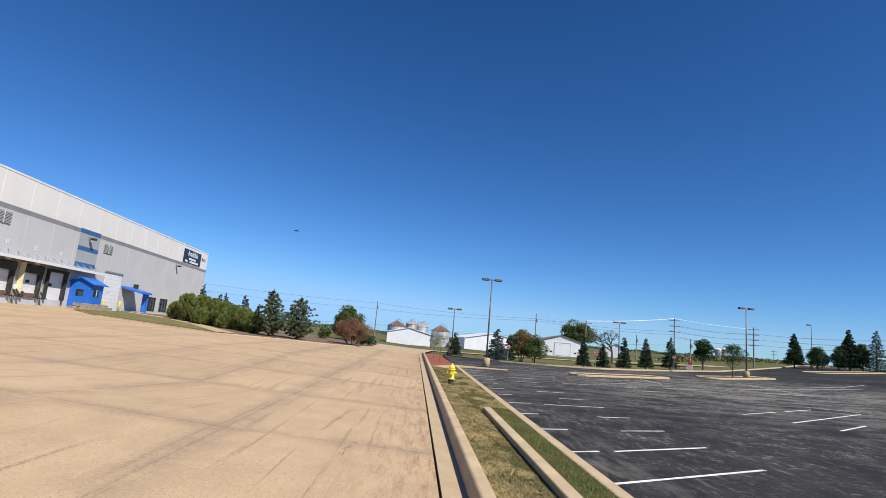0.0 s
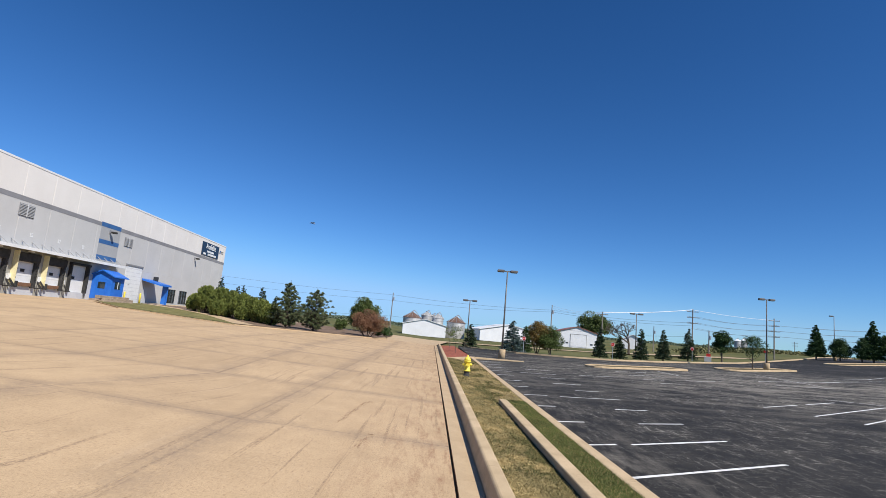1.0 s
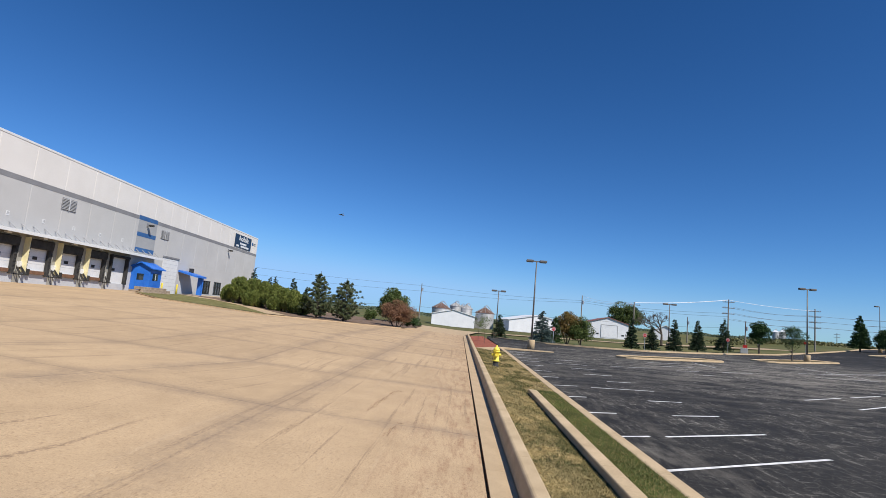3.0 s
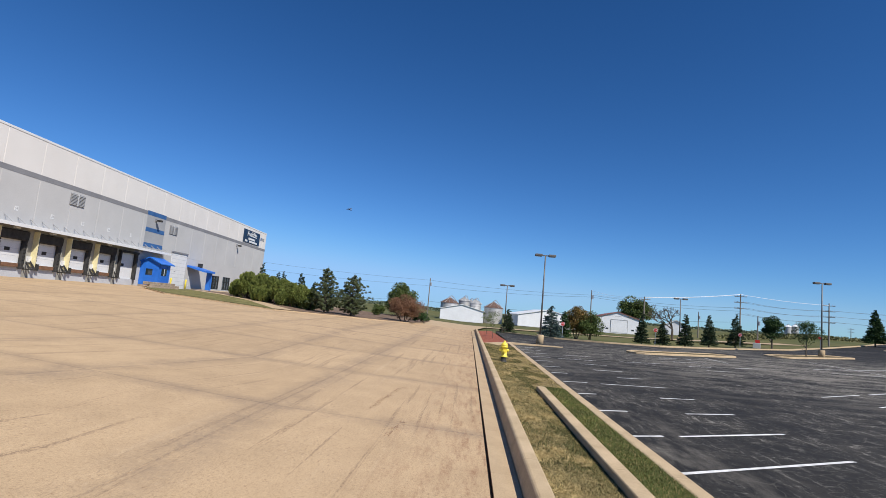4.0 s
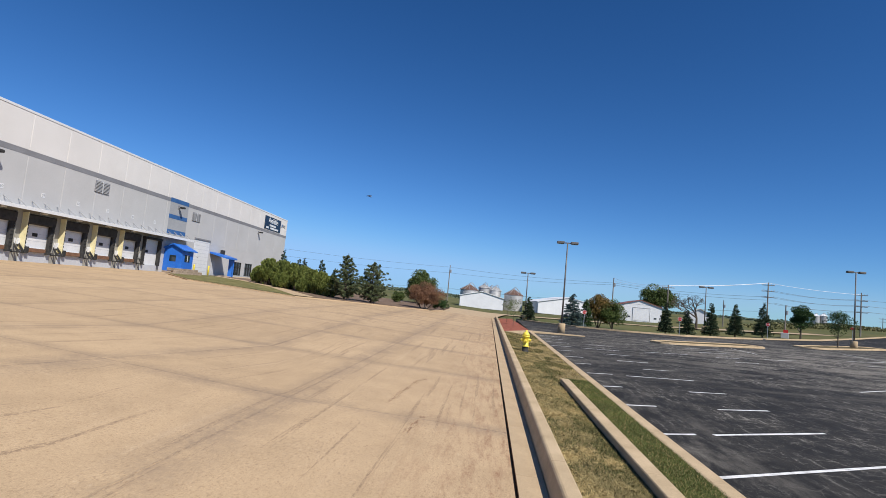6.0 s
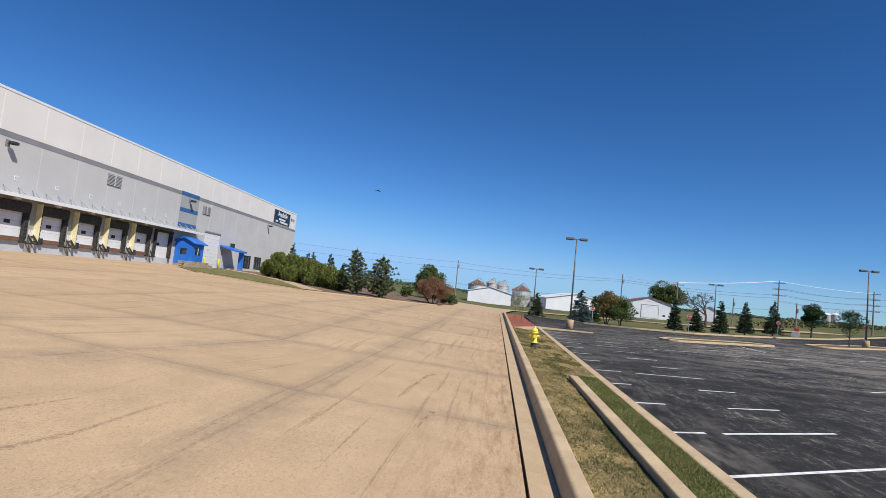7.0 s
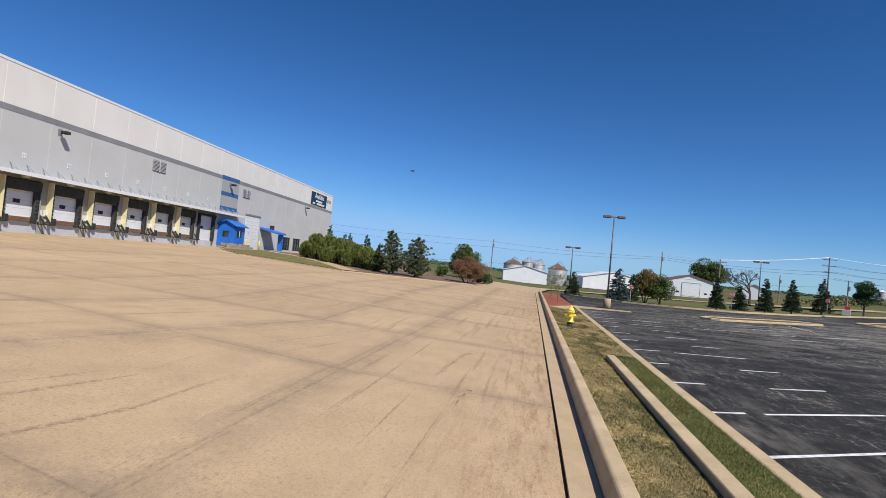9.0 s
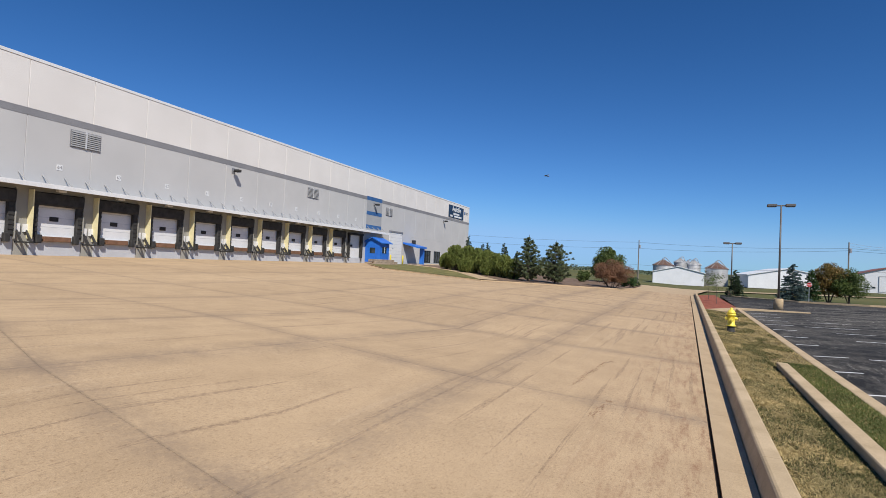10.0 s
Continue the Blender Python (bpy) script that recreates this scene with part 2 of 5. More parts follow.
M = {}
M["court"] = court_concrete()
M["asphalt"] = lot_asphalt()
M["kerb"] = mottled("kerb concrete", (0.43, 0.32, 0.19), (0.58, 0.44, 0.275), 1.5, 50, 0.85, 0, 0.3)
M["gutter"] = mottled("gutter concrete", (0.42, 0.305, 0.185), (0.53, 0.395, 0.245), 1.2, 50, 0.85, 0, 0.3)
M["joint"] = mottled("joint tar", (0.02, 0.018, 0.016), (0.07, 0.055, 0.04), 3, 40, 0.9)
M["rust"] = mottled("reddish clay stain", (0.29, 0.165, 0.095), (0.40, 0.25, 0.15), 12, 60, 0.9)
M["turf"] = mottled("turf soil", (0.075, 0.062, 0.028), (0.19, 0.14, 0.066), 1.6, 30, 0.95, 0, 0.4, "World")
M["meadow"] = mottled("mown field", (0.07, 0.085, 0.022), (0.16, 0.14, 0.05), 0.05, 3, 0.95, 0, 0, "World")
M["blade_green"] = foliage("green grass blades", (0.052, 0.060, 0.018), (0.145, 0.135, 0.048), 0.7)
M["blade_lush"] = foliage("lush grass blades", (0.05, 0.075, 0.016), (0.14, 0.16, 0.044), 0.7)
M["blade_dry"] = foliage("dry grass blades", (0.26, 0.20, 0.09), (0.50, 0.39, 0.20), 0.8)
M["straw_bright"] = foliage("bleached straw", (0.34, 0.255, 0.12), (0.60, 0.47, 0.24), 0.8)
M["mulch"] = mottled("red bark mulch", (0.22, 0.062, 0.036), (0.38, 0.13, 0.08), 3, 45, 0.95, 0, 0.8, "World", (1, 1, 1), 0.04)
M["brownmulch"] = mottled("brown bark bed", (0.10, 0.068, 0.044), (0.25, 0.17, 0.118), 1.5, 20, 0.95, 0, 0.6, "World")
m, t, b = links_of("worn white line paint")
c = ramp(t, tex_noise(t, 3.0, 5, 0.7, (1, 1, 1), 0, "World"), [(0.3, (0.50, 0.49, 0.47)), (0.6, (0.82, 0.81, 0.79))])
flakes = ramp(t, tex_noise(t, 6.0, 8, 0.8, (1, 1, 1), 0, "World"), [(0.34, (0.9, 0.9, 0.9)), (0.41, (0, 0, 0))])
t.links.new(mix(t, flakes, c, (0.06, 0.056, 0.05)), b.inputs["Base Color"])
b.inputs["Roughness"].default_value = 0.75
M["paint"] = m
M["hydrant"] = mottled("yellow hydrant enamel", (0.78, 0.60, 0.05), (0.88, 0.72, 0.09), 6, 60, 0.45, 0, 0.1)
M["black"] = mottled("black rubber", (0.022, 0.022, 0.022), (0.055, 0.053, 0.05), 2.5, 30, 0.8)
M["wall_white"] = mottled("white precast panel", (0.67, 0.64, 0.60), (0.74, 0.71, 0.67), 0.25, 25, 0.75, 0, 0.05)
M["wall_grey"] = mottled("light grey precast panel", (0.465, 0.458, 0.445), (0.525, 0.517, 0.503), 0.25, 25, 0.75, 0, 0.05)
M["field"] = mottled("mid grey wall field paint", (0.32, 0.325, 0.33), (0.37, 0.375, 0.38), 0.4, 25, 0.75)
M["band"] = mottled("dark grey stripe paint", (0.20, 0.20, 0.21), (0.25, 0.25, 0.26), 0.5, 25, 0.75)
M["wall_base"] = mottled("pale dock wall paint", (0.44, 0.452, 0.47), (0.53, 0.542, 0.56), 0.6, 25, 0.75)
# Beige of the dock columns, with the shade below the canopy mixed into it
M["under"] = mottled("beige dock paint with canopy shade", (0.28, 0.27, 0.235), (0.36, 0.35, 0.31), 0.6, 25, 0.8)
M["white"] = mottled("white door paint", (0.66, 0.66, 0.65), (0.74, 0.74, 0.73), 1.0, 30, 0.6, 0, 0.05)
M["blue"] = mottled("blue sheet metal", (0.015, 0.12, 0.50), (0.025, 0.17, 0.62), 0.8, 30, 0.45, 0, 0.05)
M["blue_dull"] = mottled("dull blue wall paint", (0.03, 0.10, 0.26), (0.05, 0.14, 0.32), 0.8, 30, 0.7)
M["yellow"] = mottled("pale yellow post paint", (0.70, 0.62, 0.34), (0.80, 0.72, 0.44), 1.5, 30, 0.6)
M["steel"] = mottled("galvanised steel", (0.42, 0.43, 0.44), (0.55, 0.56, 0.57), 2.0, 40, 0.45, 0.7)
M["bin"] = mottled("weathered galvanised bin", (0.36, 0.355, 0.34), (0.50, 0.495, 0.48), 0.6, 12, 0.5, 0.3, 0, "Object", (1, 1, 0.25))
M["rustroof"] = mottled("rusty bin roof", (0.11, 0.062, 0.045), (0.20, 0.13, 0.10), 0.8, 10, 0.75, 0.2)
M["pole"] = mottled("bronze pole paint", (0.10, 0.095, 0.09), (0.15, 0.14, 0.13), 1.5, 40, 0.5, 0.2)
M["wood"] = mottled("weathered pole wood", (0.16, 0.14, 0.12), (0.28, 0.25, 0.22), 1.0, 20, 0.9, 0, 0.3, "Object", (6, 6, 0.3))
M["bark"] = mottled("grey brown bark", (0.06, 0.05, 0.04), (0.14, 0.115, 0.09), 4, 30, 0.95, 0, 0.6)
M["barn"] = mottled("white barn siding", (0.70, 0.71, 0.72), (0.80, 0.81, 0.82), 0.4, 8, 0.6)
M["barnroof"] = mottled("dull red barn roof", (0.22, 0.085, 0.07), (0.32, 0.14, 0.115), 0.5, 8, 0.6)
M["stone"] = mottled("tan block stone", (0.22, 0.17, 0.12), (0.40, 0.32, 0.24), 2, 30, 0.9, 0, 0.5)
M["sign_navy"] = mottled("navy sign board", (0.006, 0.02, 0.05), (0.01, 0.03, 0.075), 0.5, 20, 0.5)
M["lettering"] = mottled("white sign lettering", (0.78, 0.80, 0.80), (0.84, 0.86, 0.86), 2, 30, 0.5)
M["stopred"] = mottled("red sign face", (0.50, 0.02, 0.02), (0.62, 0.04, 0.03), 2, 30, 0.4)
M["vent"] = mottled("grey louvre metal", (0.26, 0.26, 0.255), (0.34, 0.335, 0.33), 2, 30, 0.6, 0.0)
M["wire"] = mottled("wire", (0.10, 0.10, 0.11), (0.16, 0.16, 0.17), 1, 5, 0.5, 0.5)
M["bright_wire"] = mottled("bright aluminium cable", (0.80, 0.81, 0.83), (0.88, 0.89, 0.90), 1, 5, 0.6, 0.0)
M["dock_wood"] = mottled("brown bumper timber", (0.13, 0.07, 0.04), (0.24, 0.13, 0.08), 3, 30, 0.9)
M["spruce"] = foliage("dark spruce needles", (0.022, 0.042, 0.022), (0.06, 0.09, 0.045))
M["blue_spruce"] = foliage("blue spruce needles", (0.05, 0.085, 0.085), (0.11, 0.16, 0.16))
M["pine"] = foliage("pine needles", (0.045, 0.07, 0.034), (0.145, 0.17, 0.088))
M["hedge"] = foliage("yew and juniper leaves", (0.09, 0.13, 0.03), (0.265, 0.295, 0.085))
M["leaf"] = foliage("broad leaves", (0.045, 0.078, 0.019), (0.115, 0.150, 0.045))
M["leaf_dark"] = foliage("dark broad leaves", (0.02, 0.05, 0.014), (0.05, 0.095, 0.028))
M["redleaf"] = foliage("reddish brown leaves", (0.13, 0.065, 0.042), (0.28, 0.155, 0.095))
M["rustleaf"] = foliage("rust tinged leaves", (0.08, 0.09, 0.022), (0.27, 0.15, 0.05))
M["brush"] = foliage("pale roadside brush", (0.09, 0.10, 0.04), (0.20, 0.19, 0.09))
M["farwood"] = foliage("distant woods", (0.075, 0.105, 0.07), (0.14, 0.17, 0.115))
m, t, b = links_of("window glass")
b.inputs["Base Color"].default_value = (0.02, 0.03, 0.035, 1)
b.inputs["Roughness"].default_value, b.inputs["Specular IOR Level"].default_value = 0.08, 0.8
M["glass"] = m


# ---- building blocks ----
def land(x, y):
    """Height of the ground: a shallow bowl, falling away to the fields ahead."""
    z = 0.048 * min(max(-x, 0.0), 60.0) + 0.022 * min(max(x - 3.8, 0.0), 100.0) + 0.03 * min(max(x - 46.0, 0.0), 50.0)
    return z - 0.012 * min(max(y - 90.0, 0.0), 120.0) * (1.0 - min(max((x - 50.0) / 30.0, 0.0), 1.0))


def mesh_of(bm, name, material, smooth=False):
    me = bpy.data.meshes.new(name)
    bm.normal_update()
    bm.to_mesh(me)
    bm.free()
    me.materials.append(material)
    if smooth:
        for p in me.polygons:
            p.use_smooth = True
    return me


def part(name, bm, material, parent, label="", smooth=False):
    ob = new(name, mesh_of(bm, name, material, smooth))
    ob.parent = parent
    return tagged(ob, label) if label else ob


def thing(name, x, y, z, label, category, group="", turn=0.0, kind=""):
    ob = new(name)
    ob.matrix_basis = pose(x, y, z, 0, 0, turn)
    return tagged(ob, label, category, group, kind)


def box(bm, x0, x1, y0, y1, z0, z1, bevel=0.0):
    made = bmesh.ops.create_cube(bm, size=1.0, matrix=Matrix.LocRotScale(((x0 + x1) / 2, (y0 + y1) / 2, (z0 + z1) / 2), None, (x1 - x0, y1 - y0, z1 - z0)))
    if bevel:
        edges = list({e for v in made["verts"] for e in v.link_edges})
        bmesh.ops.bevel(bm, geom=edges, offset=bevel, segments=1, affect="EDGES")
    return bm


def boxed(*spans, bevel=0.0):
    return box(bmesh.new(), *spans, bevel=bevel)


def tube(bm, p, q, r0, r1=None, sides=8):
    """A tapered round bar from p to q."""
    p, q = Vector(p), Vector(q)
    d = q - p
    m = Matrix.Translation((p + q) / 2) @ d.to_track_quat("Z", "Y").to_matrix().to_4x4()
    bmesh.ops.create_cone(bm, cap_ends=True, segments=sides, radius1=r0, radius2=r0 if r1 is None else r1, depth=d.length, matrix=m)
    return bm


def tubed(p, q, r0, r1=None, sides=8):
    return tube(bmesh.new(), p, q, r0, r1, sides)


def lathe(profile, sides=20):
    """A turned body from (radius, height) pairs."""
    bm = bmesh.new()
    rings = [[bm.verts.new((r * math.cos(2 * math.pi * i / sides), r * math.sin(2 * math.pi * i / sides), z)) for i in range(sides)] for r, z in profile]
    for a, b2 in zip(rings, rings[1:]):
        for i in range(sides):
            bm.faces.new((a[i], a[(i + 1) % sides], b2[(i + 1) % sides], b2[i]))
    bm.faces.new(rings[0][::-1])
    bm.faces.new(rings[-1])
    return bm


def prism(outline, y0, y1, axis="y"):
    """An outline in x and z, drawn out along y (or an outline in x and y drawn out along z)."""
    bm = bmesh.new()
    put = (lambda a, b2, s: (a, s, b2)) if axis == "y" else (lambda a, b2, s: (a, b2, s))
    f = [bm.verts.new(put(a, c, y0)) for a, c in outline]
    g = [bm.verts.new(put(a, c, y1)) for a, c in outline]
    n = len(outline)
    bm.faces.new(f)
    bm.faces.new(g[::-1])
    for i in range(n):
        bm.faces.new((f[i], g[i], g[(i + 1) % n], f[(i + 1) % n]))
    bmesh.ops.recalc_face_normals(bm, faces=bm.faces)
    return bm


def sheet(xs, ys, lift=0.0):
    """A sheet that lies on the land."""
    bm = bmesh.new()
    grid = [[bm.verts.new((x, y, land(x, y) + lift)) for x in xs] for y in ys]
    for j in range(len(ys) - 1):
        for i in range(len(xs) - 1):
            bm.faces.new((grid[j][i], grid[j][i + 1], grid[j + 1][i + 1], grid[j + 1][i]))
    return bm


def patch(corners, lift, cuts=6):
    """A four-cornered sheet on the land, in order round it."""
    bm = bmesh.new()
    a, b2, c, d = [Vector(p) for p in corners]
    grid = []
    for j in range(cuts + 1):
        row = []
        for i in range(cuts + 1):
            u, v = i / cuts, j / cuts
            p = (a * (1 - u) + b2 * u) * (1 - v) + (d * (1 - u) + c * u) * v
            row.append(bm.verts.new((p.x, p.y, land(p.x, p.y) + lift)))
        grid.append(row)
    for j in range(cuts):
        for i in range(cuts):
            bm.faces.new((grid[j][i], grid[j][i + 1], grid[j + 1][i + 1], grid[j + 1][i]))
    return bm


def leaf_mesh(name, spots, length, width, material, seed, droop=0.0, outward=None):
    """Many small leaves, one diamond of four corners at each spot."""
    rng = np.random.default_rng(seed)
    n = len(spots)
    d = rng.normal(size=(n, 3))
    if outward is not None:
        d = d * 0.6 + outward
    d[:, 2] -= droop
    d /= np.linalg.norm(d, axis=1)[:, None]
    e = np.cross(d, rng.normal(size=(n, 3)))
    e /= np.linalg.norm(e, axis=1)[:, None] + 1e-9
    L = length * rng.uniform(0.6, 1.3, (n, 1))
    w = width * rng.uniform(0.6, 1.3, (n, 1))
    verts = np.stack([spots - d * L / 2, spots + e * w / 2, spots + d * L / 2, spots - e * w / 2], 1).reshape(-1, 3)
    me = bpy.data.meshes.new(name)
    me.from_pydata(verts.tolist(), [], np.arange(4 * n).reshape(-1, 4).tolist())
    me.materials.append(material)
    return me


def wires(name, spans, radius, material, sag=0.0):
    """Sagging wires, each from p to q, in one curve."""
    cu = bpy.data.curves.new(name, "CURVE")
    cu.dimensions, cu.bevel_depth, cu.bevel_resolution = "3D", radius, 1
    for p, q in spans:
        s = cu.splines.new("POLY")
        s.points.add(12)
        for i, pt in enumerate(s.points):
            u = i / 12
            v = Vector(p).lerp(Vector(q), u)
            pt.co = (v.x, v.y, v.z - sag * 4 * u * (1 - u), 1)
    cu.materials.append(material)
    ob = new(name, cu)
    return ob


# ---- ground ----
def spread(a, b2, step):
    n = max(1, round((b2 - a) / step))
    return [a + (b2 - a) * i / n for i in range(n + 1)]


far_x = [-2500, -900, -350, -150] + spread(-90, -2, 8) + [0, 3.8] + spread(9, 103.8, 6) + [160, 400, 1000, 2500]
far_y = [-900, -300, -100] + spread(-60, 90, 10) + spread(100, 210, 10) + [260, 400, 800, 1600, 3500]
ground = tagged(new("ground", mesh_of(sheet(far_x, far_y, -0.30), "ground", M["meadow"])), "mown grass field reaching to the horizon", "ground", "", "structure")

# Far road past the farm
road_bm = bmesh.new()
ROAD = [(-220, 98), (-120, 98), (-60, 97), (-20, 97), (0, 98), (30, 102), (60, 110), (110, 128), (200, 160)]
edge_a = [road_bm.verts.new((x, y - 4, land(x, y - 4) - 0.22)) for x, y in ROAD]
edge_b = [road_bm.verts.new((x, y + 4, land(x, y + 4) - 0.22)) for x, y in ROAD]
for i in range(len(ROAD) - 1):
    road_bm.faces.new((edge_a[i], edge_a[i + 1], edge_b[i + 1], edge_b[i]))
tagged(new("road", mesh_of(road_bm, "road", M["gutter"])), "pale concrete road past the farm buildings", "road", "", "structure")

# Truck court: a dark bed under single slabs
court = tagged(new("pavement", mesh_of(sheet([-40, 0.0, 0.48], spread(-30, 68, 14), -0.05), "pavement", M["joint"])), "tan concrete truck court with stained joints", "pavement", "", "structure")

# Driveway that leads on from the court to the road
tagged(new("driveway", mesh_of(patch([(-6.4, 67.9), (0.5, 67.9), (3.5, 95.0), (-9.0, 95.0)], -0.012, 10), "driveway", M["gutter"])), "tan concrete driveway leading from the court to the road", "driveway", "", "structure")

# Car park
LOT_EDGE = [(3.72, 72.0), (6.5, 66.5), (10, 62.5), (15, 60.2), (21, 60.0), (28, 64.0), (35, 69.5), (46, 79), (58, 89.5), (72, 103), (90, 121), (120, 150)]
lot_bm = bmesh.new()
low = []
for x, y in LOT_EDGE:
    n = 10
    low.append([lot_bm.verts.new((x, -30 + (y + 30) * j / n, land(x, -30 + (y + 30) * j / n))) for j in range(n + 1)])
for a, b2 in zip(low, low[1:]):
    for j in range(len(a) - 1):
        lot_bm.faces.new((a[j], b2[j], b2[j + 1], a[j + 1]))
tagged(new("parking_lot", mesh_of(lot_bm, "parking_lot", M["asphalt"])), "worn black asphalt car park with pale scuffs", "parking lot", "", "structure")

# Verge between court and car park
VERGE_Z = {1.1: 0.205, 1.8: 0.145, 2.3: 0.10, 2.6: 0.11, 3.5: 0.09}
verge_bm = sheet(sorted(VERGE_Z), spread(-12, 41, 3))
for v in verge_bm.verts:
    v.co.z += VERGE_Z[min(VERGE_Z, key=lambda k: abs(k - v.co.x))]
verge = tagged(new("verge", mesh_of(verge_bm, "verge", M["turf"])), "patchy dry grass verge between kerbs", "grass", "", "structure")


def strip_blades(name, count, x0, x1, y0, y1, length, material, seed, bunch=None):
    rng = np.random.default_rng(seed)
    y = y0 + (y1 - y0) * rng.random(count) ** 1.7
    x = rng.uniform(x0, x1, count)
    if bunch is not None:
        keep = np.array([noise.noise((a * 1.1 + bunch, c * 0.55, bunch)) for a, c in zip(x, y)]) > 0.02
        x, y = x[keep], y[keep]
    n = len(x)
    a = rng.uniform(0, 2 * np.pi, n)
    h = length * rng.uniform(0.5, 1.3, n)
    lean = rng.uniform(0.5, 1.9, n) * h
    w = 0.004 + 0.0004 * y.clip(0)
    p = np.stack([x, y, np.interp(x, sorted(VERGE_Z), [VERGE_Z[k] for k in sorted(VERGE_Z)]) - 0.005], 1)
    side = np.stack([-np.sin(a) * w, np.cos(a) * w, np.zeros(n)], 1)
    tip = p + np.stack([np.cos(a) * lean, np.sin(a) * lean, h], 1)
    v = np.stack([p - side, p + side, tip], 1).reshape(-1, 3)
    me = bpy.data.meshes.new(name)
    me.from_pydata(v.tolist(), [], np.arange(3 * n).reshape(-1, 3).tolist())
    me.materials.append(material)
    return me


tagged(new("grass", strip_blades("grass", 190000, 1.21, 3.38, 5, 40, 0.034, M["blade_green"], 3, 4.0)), "short green grass on the verge", "grass", "", "stuff")
tagged(new("dry_grass", strip_blades("dry_grass", 110000, 1.21, 2.35, 5, 40, 0.036, M["blade_dry"], 5, 9.0)), "straw-coloured dry grass on the verge", "grass", "", "stuff")
tagged(new("straw", strip_blades("straw", 70000, 1.21, 3.38, 5, 40, 0.036, M["blade_dry"], 12)), "scattered pale straw among the grass", "grass", "", "stuff")
tagged(new("thin_grass", strip_blades("thin_grass", 50000, 1.21, 2.3, 5, 40, 0.034, M["blade_green"], 6)), "thin green grass among the straw", "grass", "", "stuff")
tagged(new("lush_grass", strip_blades("lush_grass", 90000, 2.60, 3.38, 5, 19, 0.036, M["blade_lush"], 9)), "green grass beside the car park kerb", "grass", "", "stuff")


# Long straw lying in tufts among the turf
rng = np.random.default_rng(21)
tuft_spots, tuft_out = [], []
for k in range(120):
    cx, cy = 1.24 + 1.0 * rng.random() ** 1.5, 4.5 + 24 * rng.random() ** 1.6
    n = int(rng.uniform(60, 260))
    q = rng.normal(0, 0.09, (n, 2)) * np.array([1.0, 1.5])
    px = (cx + q[:, 0]).clip(1.24, 2.28)
    pz = np.interp(px, sorted(VERGE_Z), [VERGE_Z[k2] for k2 in sorted(VERGE_Z)]) + rng.uniform(0.0, 0.035, n)
    tuft_spots.append(np.stack([px, cy + q[:, 1], pz], 1))
    tuft_out.append(np.tile([math.cos(k), math.sin(k), 0.25], (n, 1)))
tufts = leaf_mesh("straw_tufts", np.concatenate(tuft_spots), 0.12, 0.007, M["straw_bright"], 22, 0.0, np.concatenate(tuft_out))
tagged(new("straw_tufts", tufts), "long pale straw lying in tufts on the verge", "grass", "", "stuff")


def kerb_profile(h, w):
    return [(0, -0.25), (0.0, h - 0.04), (0.015, h - 0.012), (0.045, h), (w - 0.02, h), (w, h - 0.02), (w, -0.25)]


# Court gutter, kerb, low garden edging and car park kerb, in cast lengths
def kerb_run(name, x, y0, y1, length, outline, material, label):
    run = tagged(new(name), label, "kerb", "", "structure")
    n = round((y1 - y0) / length)
    step = (y1 - y0) / n
    me = mesh_of(prism(outline, 0.004, step - 0.004), "kerb_length", material)
    for i in range(n):
        ob = new("kerb_length", me)
        ob.parent = run
        ob.matrix_basis = pose(x, y0 + i * step, 0)
    return run


kerb_run("gutter", 0.488, -12, 69, 3.0, [(0, -0.2), (0, 0.0), (0.40, -0.012), (0.40, -0.2)], M["gutter"], "flat tan concrete gutter with a black joint")
kerb_run("court_kerb", 0.90, -12, 69, 3.0, [(0, -0.25), (0.0, 0.015), (0.055, 0.205), (0.068, 0.235), (0.088, 0.253), (0.115, 0.262), (0.285, 0.262), (0.302, 0.248), (0.302, -0.25)], M["kerb"], "weathered concrete kerb beside the truck court")
kerb_run("lot_kerb", 3.36, -12, 46, 3.0, kerb_profile(0.12, 0.30), M["kerb"], "tan concrete kerb along the car park")
kerb_run("garden_edging", 2.31, 3.0, 17.95, 2.99, [(0, -0.1), (0, 0.235), (0.015, 0.25), (0.255, 0.25), (0.27, 0.235), (0.27, -0.1)], M["kerb"], "raised concrete strip in the grass verge")

# Red mulch bed at the end of the verge, with a cross kerb
part("mulch_bed", patch([(1.1, 41), (3.5, 46), (3.0, 70), (1.1, 66)], 0.13), M["mulch"], tagged(new("mulch_bed_base"), "red bark mulch bed behind the verge", "mulch bed", "", "structure"))
tagged(new("cross_kerb", mesh_of(prism([(1.1, 40.7), (3.66, 45.4), (8.0, 45.6), (8.0, 46.0), (3.5, 46.0), (1.1, 41.2)], -0.1, 0.15, "z"), "cross_kerb", M["kerb"])), "tan kerb round the car park end island", "kerb", "", "structure")


